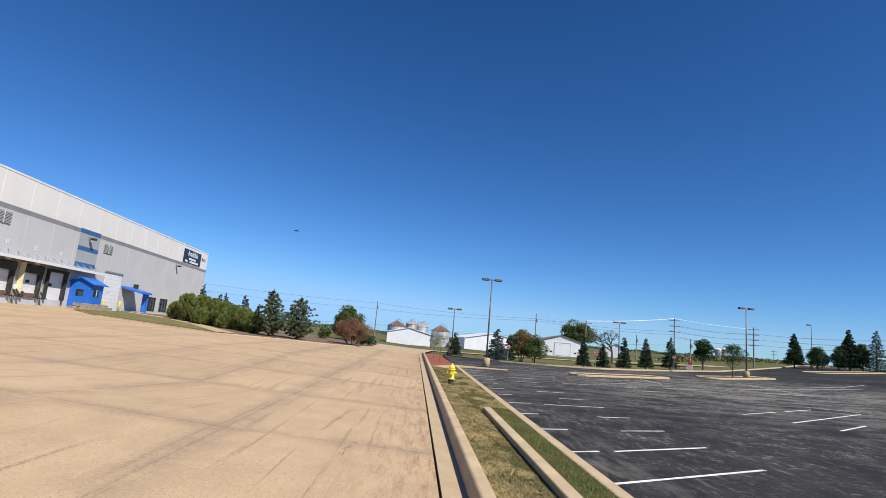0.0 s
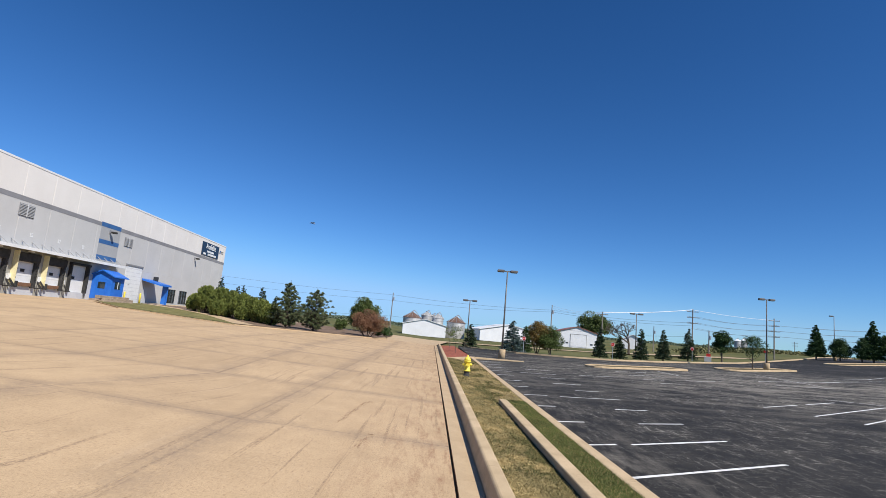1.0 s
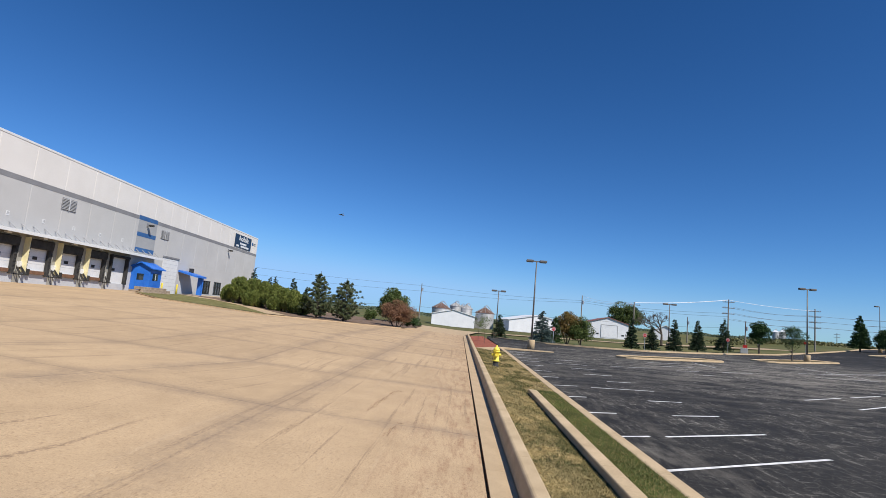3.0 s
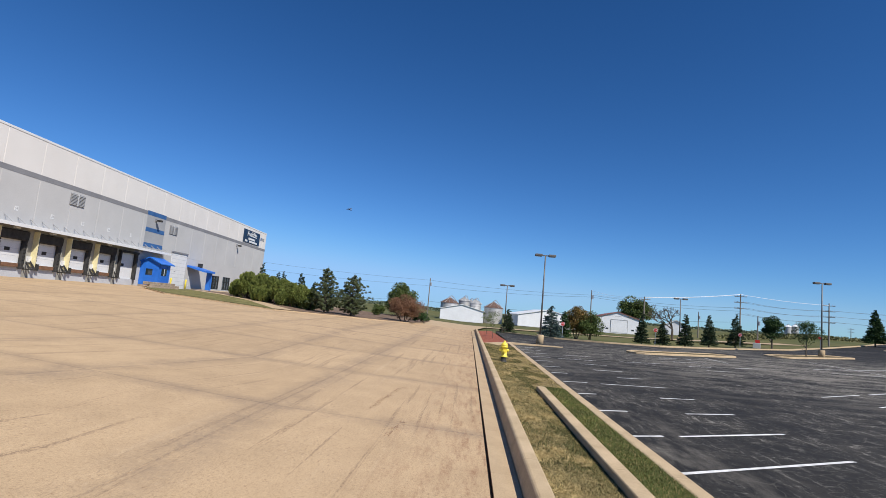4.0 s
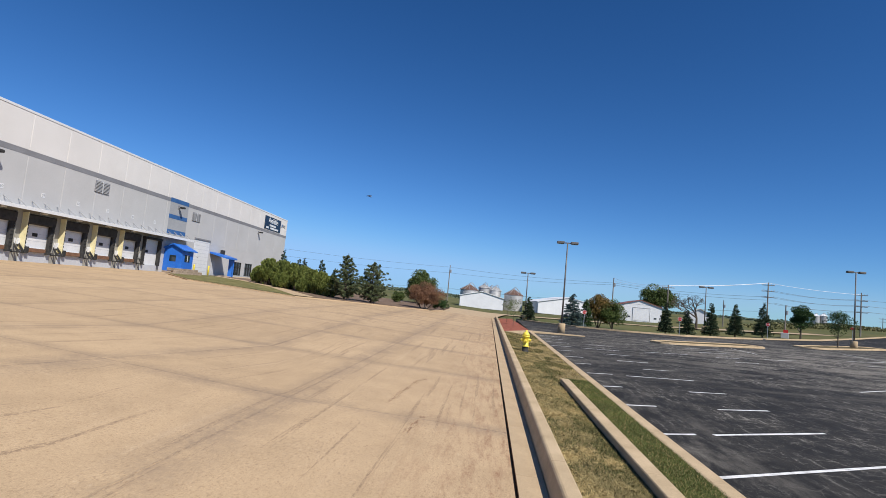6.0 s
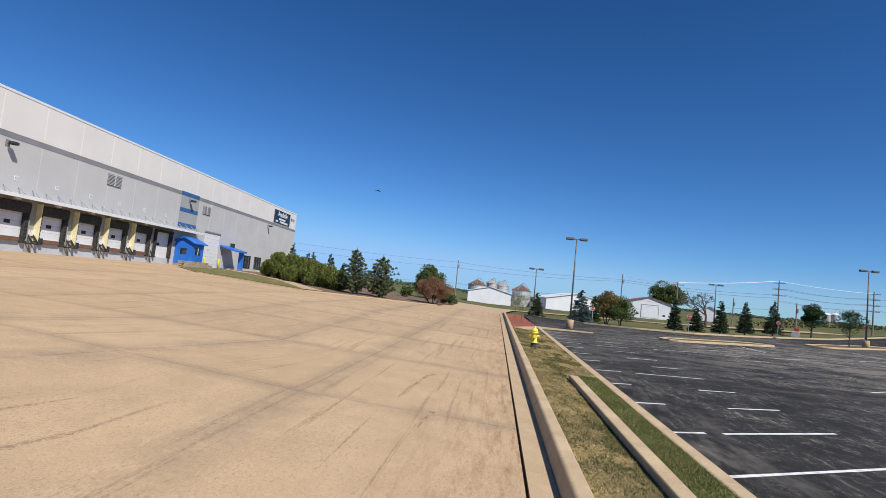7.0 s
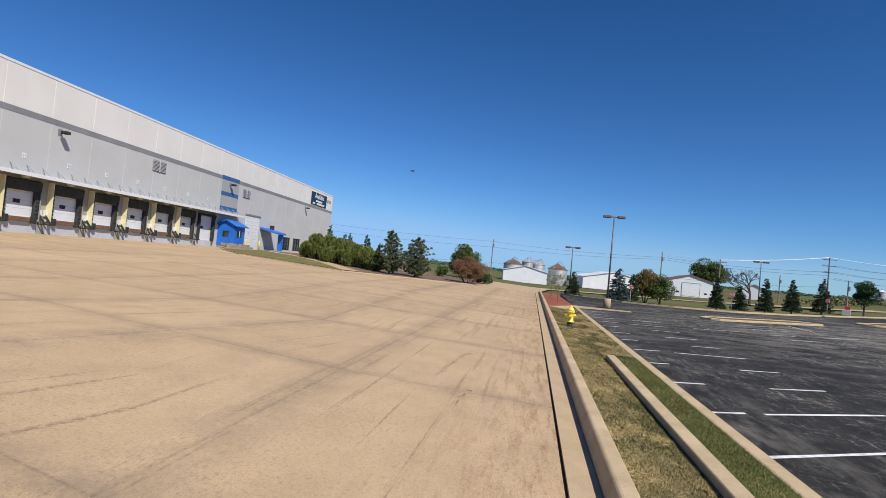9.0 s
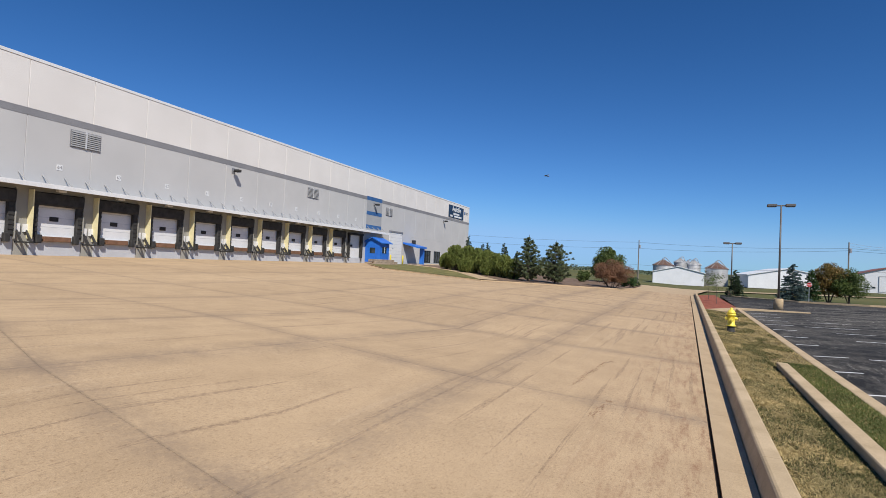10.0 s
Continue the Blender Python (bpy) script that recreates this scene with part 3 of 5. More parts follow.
def island(corners, label):
    """A raised kerbed island on the car park."""
    root = tagged(new("traffic_island"), label, "traffic island", "islands in the car park", "structure")
    bm = bmesh.new()
    n = len(corners)
    cx, cy = sum(c[0] for c in corners) / n, sum(c[1] for c in corners) / n
    rings = []
    for k, h in ((1.0, -0.1), (1.0, 0.12), (0.98, 0.15), (0.93, 0.15), (0.92, 0.10)):
        rings.append([bm.verts.new((cx + (x - cx) * k, cy + (y - cy) * k, land(x, y) + h)) for x, y in corners])
    for a, b2 in zip(rings, rings[1:]):
        for i in range(n):
            bm.faces.new((a[i], a[(i + 1) % n], b2[(i + 1) % n], b2[i]))
    bmesh.ops.recalc_face_normals(bm, faces=bm.faces)
    part("kerb_ring", bm, M["kerb"], root)
    bm = bmesh.new()
    bm.faces.new([bm.verts.new((cx + (x - cx) * 0.92, cy + (y - cy) * 0.92, land(x, y) + 0.10)) for x, y in corners])
    part("turf_fill", bm, M["turf"], root)
    return root


def lozenge(ax, ay, bx, by, w):
    """A long rounded outline from a to b."""
    d = Vector((bx - ax, by - ay)).normalized()
    s = Vector((-d.y, d.x)) * w / 2
    out = []
    for c, sign in ((Vector((ax, ay)), -1), (Vector((bx, by)), 1)):
        for k in range(-3, 4):
            a = k * math.pi / 6
            out.append(tuple(c + sign * (d * math.cos(a) * w / 2 + s * math.sin(a) * 1.0)))
    return out


island(lozenge(14.4, 45.6, 22.6, 49.4, 2.4), "long kerbed grass island in the car park")
island(lozenge(31.5, 56.2, 43.0, 64.6, 2.8), "kerbed island with a lamp post and a small tree")
island(lozenge(67, 87, 84, 95, 4.0), "far kerbed grass island in the car park")

# Kerb and verge behind the car park
edge = tagged(new("far_kerb"), "pale kerb along the far side of the car park", "kerb", "", "structure")
for (x0, y0), (x1, y1) in zip(LOT_EDGE, LOT_EDGE[1:]):
    bm = bmesh.new()
    d = Vector((x1 - x0, y1 - y0, 0)).normalized() * 0.02
    nrm = Vector((-d.y, d.x, 0)).normalized() * 0.45
    a, c = Vector((x0, y0, land(x0, y0))) - d, Vector((x1, y1, land(x1, y1))) + d
    f = [bm.verts.new(p) for p in (a, c, c + nrm, a + nrm)]
    up = [bm.verts.new(v.co + Vector((0, 0, 0.15))) for v in f]
    for v in f:
        v.co.z -= 0.35
    bm.faces.new(up)
    for i in range(4):
        bm.faces.new((f[i], f[(i + 1) % 4], up[(i + 1) % 4], up[i]))
    bmesh.ops.recalc_face_normals(bm, faces=bm.faces)
    part("kerb_length", bm, M["kerb"], edge)

# Painted bay lines, (x, y) to (x, y): the row along the kerb, then those further out
KERB_BAYS = [((3.75, 10.05), (8.02, 12.05)), ((3.76, 12.8), (4.55, 13.07)), ((4.97, 13.17), (8.0, 14.45)), ((3.8, 15.9), (4.65, 16.1)), ((6.4, 16.43), (8.0, 16.95)),
             ((3.85, 19.0), (4.5, 19.15)), ((6.7, 19.35), (7.95, 19.58)), ((3.9, 22.1), (4.9, 22.3)), ((5.4, 22.2), (8.0, 22.4)), ((3.9, 25.2), (4.65, 25.3)),
             ((6.8, 25.0), (7.95, 25.15)), ((3.9, 28.0), (4.8, 28.1)), ((6.4, 27.9), (7.9, 28.0)), ((3.9, 31.1), (4.9, 31.3)), ((6.4, 31.0), (7.9, 31.1)),
             ((5.65, 33.8), (8.0, 33.9)), ((3.9, 34.0), (5.2, 34.1)), ((6.5, 36.9), (8.2, 37.2)), ((3.9, 36.9), (5.4, 37.0)), ((3.9, 39.7), (5.4, 39.9)), ((3.9, 42.6), (5.6, 42.7))]
FAR_BAYS = [((14.3, 41.2), (17.0, 42.0)), ((14.2, 38.2), (16.85, 39.0)), ((13.9, 34.8), (15.5, 35.3)), ((17.4, 36.2), (19.9, 37.2)), ((19.3, 45.2), (19.0, 40.5)),
            ((14.5, 44.3), (16.4, 45.3)), ((14.0, 32.5), (15.45, 32.85)), ((14.5, 23.2), (17.2, 25.0)), ((18.0, 25.5), (20.8, 27.4)), ((15.3, 21.2), (22.8, 26.6)),
            ((16.1, 19.7), (18.9, 21.8)), ((21.4, 28.8), (23.6, 27.6)), ((24.4, 37.7), (28.9, 37.9)), ((9.6, 34.6), (12.4, 35.3)),
            ((25.0, 40.5), (36.0, 46.6)), ((29.0, 39.0), (30.5, 50.0)), ((33.0, 45.0), (46.0, 53.5)), ((38.0, 50.0), (52.0, 60.0))]
for (x0, y0), (x1, y1) in KERB_BAYS + FAR_BAYS:
    d = Vector((x1 - x0, y1 - y0)).normalized()
    s = Vector((-d.y, d.x)) * 0.055
    n = max(3, int(math.hypot(x1 - x0, y1 - y0) / 0.5))
    bm = bmesh.new()
    pairs = []
    for i in range(n + 1):
        p = Vector((x0, y0)).lerp(Vector((x1, y1)), i / n)
        k = random.uniform(0.8, 1.1)
        pairs.append([bm.verts.new((*(p + s * k * g), land(*p) + 0.006)) for g in (-1, 1)])
    for a, b2 in zip(pairs, pairs[1:]):
        bm.faces.new((a[0], b2[0], b2[1], a[1]))
    ob = new("bay_line", mesh_of(bm, "bay_line", M["paint"]))
    tagged(ob, "worn white painted parking bay line", "parking line", "bay lines on the car park", "structure")


# ---- warehouse ----
WX, WZ, WT = -40.0, 1.92, 14.1
WALL_TURN = 3.0


def on_wall(out, y, z):
    """The pose of a thing that stands out from the warehouse front, at y along it."""
    return Matrix.Translation((WX, 64, 0)) @ pose(0, 0, 0, 0, 0, WALL_TURN) @ pose(out, y - 64, z)


Y0, Y1 = 2.0, 104.6
house = thing("warehouse", WX, 0, 0, "large white and grey precast warehouse with loading docks", "warehouse")
house.matrix_basis = on_wall(0, 0, 0)
DOCKS = [59.2 - 4.15 * k for k in range(1, 14)]
DOCKS = [y for y in DOCKS if y > Y0 + 3]

# Wall pieces with the dock openings cut through
PANEL = 4.15
y = 102.75
panel_edges = [(y, Y1)]
while y > Y0 + 0.1:
    panel_edges.append((max(y - PANEL, Y0), y))
    y -= PANEL
for a, c in panel_edges:
    part("wall_panel", boxed(-0.35, 0, a + 0.014, c - 0.014, 11.05, WT, bevel=0.012), M["wall_white"], house)
    part("wall_panel", boxed(-0.35, 0, a + 0.014, c - 0.014, 6.3, 10.6, bevel=0.012), M["wall_grey"], house)
part("wall_stripe", boxed(-0.34, 0.012, Y0, Y1, 10.6, 11.05), M["band"], house)
part("panel_backing", boxed(-0.5, -0.03, Y0, Y1, 6.3, WT - 0.02), M["wall_white"], house)
part("coping", boxed(-0.6, 0.035, Y0, Y1 + 0.05, WT, WT + 0.2, bevel=0.015), M["white"], house)
part("roof", boxed(-60, -0.5, Y0, Y1, WT - 0.5, WT - 0.3), M["band"], house)
part("end_wall", boxed(-60, -0.35, Y1 - 0.35, Y1 - 0.01, 1.5, WT), M["wall_white"], house)
part("end_wall", boxed(-60, -0.35, Y0, Y0 + 0.35, 1.5, WT), M["wall_white"], house)
part("back_wall", boxed(-60, -59.6, Y0, Y1, 1.5, WT), M["wall_white"], house)
# Lower wall beyond the docks
part("wall_lower", boxed(-0.35, 0, 73.2, 82.0, 1.5, 6.3), M["wall_grey"], house)
part("wall_lower", boxed(-0.35, 0, 61.2, 73.2, 1.5, 6.3), M["wall_grey"], house)
part("wall_lower", boxed(-0.35, 0, 84.8, 86.2, 1.5, 6.3), M["wall_grey"], house)
part("wall_lower", boxed(-0.35, 0, 89.2, Y1, 1.5, 6.3), M["wall_grey"], house)
for a, c in ((82.0, 84.8), (86.2, 89.2)):
    part("wall_lower", boxed(-0.35, 0, a, c, 4.4, 6.3), M["wall_grey"], house)
    part("wall_lower", boxed(-0.35, 0, a, c, 1.5, 2.25), M["wall_grey"], house)
    win = part("window", boxed(-0.16, -0.13, a, c, 2.25, 4.4), M["glass"], house, "dark glazed office window")
    for k in range(4):
        yy = a + (c - a) * k / 3
        part("mullion", boxed(-0.18, -0.02, max(a, yy - 0.05), min(c, yy + 0.05), 2.25, 4.4), M["black"], win)
    for zz in (2.30, 3.6, 4.35):
        part("transom", boxed(-0.17, -0.04, a, c, zz - 0.04, zz + 0.04), M["black"], win)
# Tall drive-in door
tall = part("drive_in_door", boxed(-0.02, 0.03, 68.9, 73.1, 1.9, 6.7, bevel=0.01), M["white"], house, "tall white drive-in door")
for k in range(1, 10):
    part("door_rib", boxed(0.03, 0.036, 68.95, 73.05, 1.9 + k * 0.5 - 0.015, 1.9 + k * 0.5 + 0.015), M["wall_base"], tall)
part("door_frame", boxed(-0.02, 0.12, 68.75, 73.25, 6.7, 6.9), M["band"], house)
part("door_handle", boxed(0.03, 0.06, 70.0, 70.3, 4.2, 4.26), M["band"], tall)

# Blue painted field with lighter grey between the bars
field = part("painted_field", boxed(0.0, 0.016, 61.9, 66.2, 6.55, 11.15), M["field"], house, "pale grey field with three blue bars")
for z in (10.62, 8.6, 6.72):
    part("blue_bar", boxed(0.016, 0.03, 61.9, 66.2, z, z + 0.5), M["blue_dull"], field)

# Louvred vents
for a, z in ((22.4, 9.2), (48.6, 9.2), (67.4, 9.0)):
    v = part("louvre", boxed(0.0, 0.04, a, a + 2.1, z, z + 1.15), M["band"], house, "square grey louvred vent pair")
    for k in range(8):
        zz = z + 0.05 + k * 0.135
        part("louvre_slat", prism([(0.04, zz), (0.10, zz), (0.05, zz + 0.11), (0.04, zz + 0.11)], a + 0.05, a + 2.05), M["vent"], v)
    part("louvre_frame", boxed(0.04, 0.11, a + 1.0, a + 1.1, z, z + 1.15), M["wall_base"], v)

# Wall lamps on arms
for a in (37.2, 63.9, 90.2, 12.5):
    w = part("wall_lamp", boxed(0.25, 0.80, a - 0.25, a + 0.25, 10.02, 10.26, bevel=0.05), M["black"], house, "grey wall pack lamp on an arm")
    part("arm", boxed(0.0, 0.30, a - 0.06, a + 0.06, 10.1, 10.2), M["band"], w)
    part("mounting_plate", boxed(0.0, 0.04, a - 0.2, a + 0.2, 9.9, 10.4), M["band"], w)

# Dock canopy with its hangers
canopy = part("dock_canopy", prism([(-0.02, 6.30), (1.2, 6.16), (1.2, 6.30), (-0.02, 6.46)], Y0, 66.4), M["wall_base"], house, "thin white metal canopy over the docks")
part("fascia", boxed(1.202, 1.25, Y0, 66.4, 6.06, 6.34, bevel=0.01), M["white"], canopy)
k = 0
while Y0 + 1 + k * 1.38 < 66.5:
    a = Y0 + 1 + k * 1.38
    part("hanger", tubed((0.0, a - 0.12, 6.98), (0.75, a, 6.36), 0.035, 0.035, 6), M["vent"], canopy)
    k += 1

# Dock bays
def dock_bay(y):
    half = 1.62
    # jambs and header wear the beige that has canopy shade in its colour
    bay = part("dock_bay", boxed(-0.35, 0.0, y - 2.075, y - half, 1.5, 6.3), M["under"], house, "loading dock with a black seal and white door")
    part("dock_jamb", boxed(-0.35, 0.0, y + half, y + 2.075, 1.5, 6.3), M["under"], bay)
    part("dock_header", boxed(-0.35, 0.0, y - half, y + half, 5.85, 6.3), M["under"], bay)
    part("dock_wall", boxed(-0.35, 0.06, y - half, y + half, 1.5, 3.05), M["wall_base"], bay)
    door = part("door", boxed(-0.22, -0.14, y - 1.3, y + 1.3, 3.05, 5.6), M["white"], bay, "white sectional dock door")
    for j in range(1, 4):
        part("door_joint", boxed(-0.145, -0.135, y - 1.28, y + 1.28, 3.05 + j * 0.62 - 0.012, 3.05 + j * 0.62 + 0.012), M["wall_base"], door)
    part("door_window", boxed(-0.14, -0.125, y - 0.35, y + 0.22, 4.05, 4.35), M["black"], door)
    part("seal_head", prism([(-0.1, 5.12), (0.20, 5.02), (0.27, 5.15), (0.30, 5.80), (-0.1, 5.93)], y - half + 0.02, y + half - 0.02), M["black"], bay, "sagging black dock seal curtain")
    for s in (-1, 1):
        a, c = sorted((y + s * 1.58, y + s * 1.22))
        part("seal_side", boxed(-0.1, 0.20, a, c, 2.95, 5.3, bevel=0.05), M["black"], bay)
        part("seal_edge", boxed(0.0, 0.25, *sorted((y + s * 1.60, y + s * 1.66)), 2.8, 5.95), M["under"], bay)
        for k in range(7):
            part("seal_pleat", boxed(0.195, 0.235, a + 0.02, c - 0.02, 3.05 + 0.30 * k, 3.25 + 0.30 * k, bevel=0.01), M["black"], bay)
        part("brace", tubed((0.1, y + s * 1.8, 3.35), (0.70, y + s * 1.8, 2.65), 0.05, 0.05, 6), M["black"], bay)
        a, c = sorted((y + s * 1.34, y + s * 1.02))
        part("bumper", boxed(0.06, 0.38, a, c, 2.6, 3.15, bevel=0.03), M["black"], bay, "black rubber dock bumper")
        part("guide_rail", tubed((0.55, y + s * 1.8, 2.62), (0.12, y + s * 1.8, 3.3), 0.06, 0.06, 6), M["black"], bay)
        part("guide_foot", boxed(0.0, 0.9, *sorted((y + s * 1.76, y + s * 1.84)), 2.56, 2.66), M["black"], bay)
        part("control_box", boxed(0.0, 0.12, *sorted((y + s * 1.72, y + s * 1.98)), 3.25, 3.75), M["white"], bay)
    part("seal_flank", boxed(0.0, 0.50, y - 1.74, y - 1.67, 2.85, 5.95), M["yellow"], bay, "pale yellow side panel of the dock seal")
    part("dock_leveller", boxed(0.02, 0.30, y - 0.85, y + 0.85, 2.72, 3.05, bevel=0.02), M["dock_wood"], bay, "brown dock leveller lip")
    part("dock_lamp", boxed(0.2, 0.5, y - 0.25, y + 0.25, 5.98, 6.1), M["white"], bay)


def dock_number(y, number):
    plate = part("number_plate", boxed(0.0, 0.02, y - 0.18, y + 0.18, 7.45, 7.83), M["white"], house)
    cu = bpy.data.curves.new("digits", "FONT")
    cu.body, cu.size, cu.align_x, cu.align_y = str(number), 0.32, "CENTER", "CENTER"
    cu.materials.append(M["band"])
    digits = new("digits", cu)
    digits.parent = plate
    digits.matrix_basis = pose(0.024, y, 7.64, 90, 0, 90)


for k, y in enumerate(DOCKS):
    dock_bay(y)
    dock_number(y, 56 + k)
dock_number(59.2, 55)
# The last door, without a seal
# Its surround has the canopy shade in its colour too
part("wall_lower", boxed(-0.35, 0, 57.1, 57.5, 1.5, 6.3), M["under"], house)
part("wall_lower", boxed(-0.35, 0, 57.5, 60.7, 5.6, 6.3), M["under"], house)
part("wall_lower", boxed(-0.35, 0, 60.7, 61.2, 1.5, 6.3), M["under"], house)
part("wall_lower", boxed(-0.35, 0.02, 57.5, 60.7, 1.5, 2.6), M["wall_base"], house)
last = part("door", boxed(-0.22, -0.14, 57.5, 60.7, 2.6, 5.6), M["white"], house, "white overhead door without a seal")
part("door_window", boxed(-0.14, -0.125, 58.4, 58.9, 4.0, 4.3), M["black"], last)
for a in (57.45, 60.6):
    part("door_track", boxed(-0.1, 0.3, a, a + 0.22, 2.55, 5.7), M["black"], last)
part("door_hood", boxed(-0.1, 0.35, 57.4, 60.9, 5.55, 5.8), M["black"], last)

# Sign board with its lettering
board = thing("sign_board", WX + 0.03, 93.6, 12.55, "navy sign board with white lettering on the wall", "sign")
board.matrix_basis = on_wall(0.03, 96.7, 12.4)
part("panel", boxed(0.0, 0.08, -4.2, 4.0, -1.15, 1.2, bevel=0.02), M["sign_navy"], board)
text = bpy.data.curves.new("lettering", "FONT")
text.body, text.size, text.extrude, text.align_x = "Available", 1.35, 0.01, "CENTER"
word = new("lettering", text)
word.data.materials.append(M["lettering"])
word.parent = board
word.matrix_basis = pose(0.1, -0.1, 0.12, 90, 0, 90)
for a, c, z in ((-1.8, 1.6, -0.35), (-3.4, -1.9, -0.85), (-1.3, 3.3, -0.85)):
    n = int((c - a) / 0.42)
    for i in range(n):
        part("text_bar", boxed(0.08, 0.095, a + i * 0.42, a + i * 0.42 + 0.3, z - 0.17, z + 0.17), M["lettering"], board)
crest = thing("company_mark", WX + 0.02, 98.9, 12.85, "small blue and grey mark beside the sign board", "sign")
crest.matrix_basis = on_wall(0.02, 101.9, 12.8)
part("square", boxed(0, 0.03, -0.5, 0.0, -0.3, 0.25), M["blue_dull"], crest)
for z in (0.05, -0.25):
    part("text_bar", boxed(0, 0.03, 0.25, 1.5, z, z + 0.16), M["vent"], crest)

# Blue entrance booth
booth = thing("entrance_booth", WX + 0.02, 63.3, WZ, "small bright blue metal entrance booth with a gabled roof", "booth")
booth.matrix_basis = on_wall(0.02, 62.0, WZ)
part("body", prism([(0, 0.2), (2.3, 0.2), (2.3, 2.9), (1.15, 3.45), (0, 2.9)], 0, 2.6), M["blue"], booth)
part("roof_slope", prism([(1.15, 3.47), (1.15, 3.59), (2.65, 2.87), (2.65, 2.75)], -0.3, 2.95), M["blue"], booth)
part("roof_slope", prism([(1.15, 3.47), (1.15, 3.59), (-0.02, 3.03), (-0.02, 2.91)], -0.3, 2.95), M["blue"], booth)
part("window", boxed(2.3, 2.33, 0.6, 1.8, 1.45, 2.3), M["glass"], booth)
part("window_frame", boxed(2.33, 2.36, 1.16, 1.24, 1.45, 2.3), M["white"], booth)
part("door_leaf", boxed(0.6, 1.7, -0.03, -0.005, 0.25, 2.35), M["blue"], booth)
part("window", boxed(0.75, 1.55, -0.05, -0.032, 1.4, 2.15), M["glass"], booth)
part("footing", boxed(0, 2.3, 0, 2.6, 0, 0.2), M["stone"], booth)

# Blue awning over the office door
awning = thing("awning", WX + 0.02, 74.6, WZ, "bright blue metal awning over an office door", "awning")
awning.matrix_basis = on_wall(0.02, 72.9, WZ)
part("roof_slope", prism([(0, 3.45), (2.6, 2.85), (2.6, 2.6), (0, 3.2)], 0.6, 4.1), M["blue"], awning)
part("post", boxed(2.2, 2.3, 3.7, 3.8, 0, 2.7), M["blue"], awning)
part("side_panel", boxed(1.5, 2.3, 3.8, 3.92, 0.0, 2.75), M["blue"], awning)
part("door_leaf", boxed(0.0, 0.05, 1.4, 2.5, 0.05, 2.2), M["wall_base"], awning)
part("roof_vent", boxed(0.3, 0.8, 3.2, 3.7, 3.2, 3.9), M["black"], awning)

for y in (66.9, 70.9):
    spot = on_wall(1.4, y, 0).translation
    b_ = thing("bollard", spot.x, spot.y, land(spot.x, spot.y), "yellow steel bollard beside the drive-in door", "bollard", "bollards by the door")
    part("post", lathe([(0.11, -0.05), (0.11, 1.3), (0.08, 1.38), (0.02, 1.4)], 12), M["hydrant"], b_, "", True)


# ---- plants ----
def limbs(bm, height, radius, count, rng, spread_=0.5, start=0.3):
    """A trunk with limbs, tapered; returns the limb ends."""
    tube(bm, (0, 0, -0.1), (0, 0, height * 0.8), radius, radius * 0.35, 8)
    ends = []
    for i in range(count):
        z = height * rng.uniform(start, 0.75)
        a = rng.uniform(0, 2 * math.pi)
        r = height * spread_ * rng.uniform(0.5, 1.0)
        end = (math.cos(a) * r, math.sin(a) * r, min(z + r * rng.uniform(0.4, 1.1), height * 0.95))
        tube(bm, (0, 0, z), end, radius * 0.35, radius * 0.08, 5)
        ends.append(end)
    return ends


def conifer(name, x, y, height, width, material, label, seed, base=0.04, group="", count=7000, open_=0.0):
    """A spruce: whorls of drooping boughs set with needles."""
    rng = np.random.default_rng(seed)
    tree = thing(name, x, y, land(x, y) - 0.25, label, "conifer", group)
    bm = tubed((0, 0, 0), (0, 0, height * 0.97), height * 0.022, 0.01, 7)
    spots, out = [], []
    boughs = int(150 + 16 * height)
    per = max(26, count // boughs)
    for k in range(boughs):
        u = base + (0.99 - base) * (1 - math.sqrt(1 - (k + rng.random()) / (boughs + 1)))
        if rng.random() < open_:
            continue
        reach = width / 2 * (1 - u) ** 0.85 * rng.uniform(0.72, 1.12) + 0.05
        a = rng.uniform(0, 6.28)
        r = reach
        s = rng.random(per) ** 0.55
        w = (0.10 * width * 0.5 + 0.22 * r) * (1.15 - s) * 0.5
        side = rng.normal(0, 1, per) * w
        px = np.cos(a) * r * s - np.sin(a) * side
        py = np.sin(a) * r * s + np.cos(a) * side
        pz = 0.25 + u * height - 0.22 * r * s ** 1.5 + 0.14 * r * s ** 4 + rng.normal(0, 0.03 * height / 5, per)
        spots.append(np.stack([px, py, pz.clip(0.3)], 1))
        out.append(np.tile([math.cos(a), math.sin(a), 0.05], (per, 1)))
        if k % 3 == 0:
            tube(bm, (0, 0, 0.25 + u * height), (math.cos(a) * r * 0.85, math.sin(a) * r * 0.85, 0.25 + u * height - 0.12 * r), 0.016, 0.005, 4)
    part("trunk", bm, M["bark"], tree)
    me = leaf_mesh("crown", np.concatenate(spots), 0.04 * height ** 0.7 + 0.08, 0.04 + 0.012 * height ** 0.6, material, seed, 0.1, np.concatenate(out))
    crown = new("crown", me)
    crown.parent = tree
    return tree


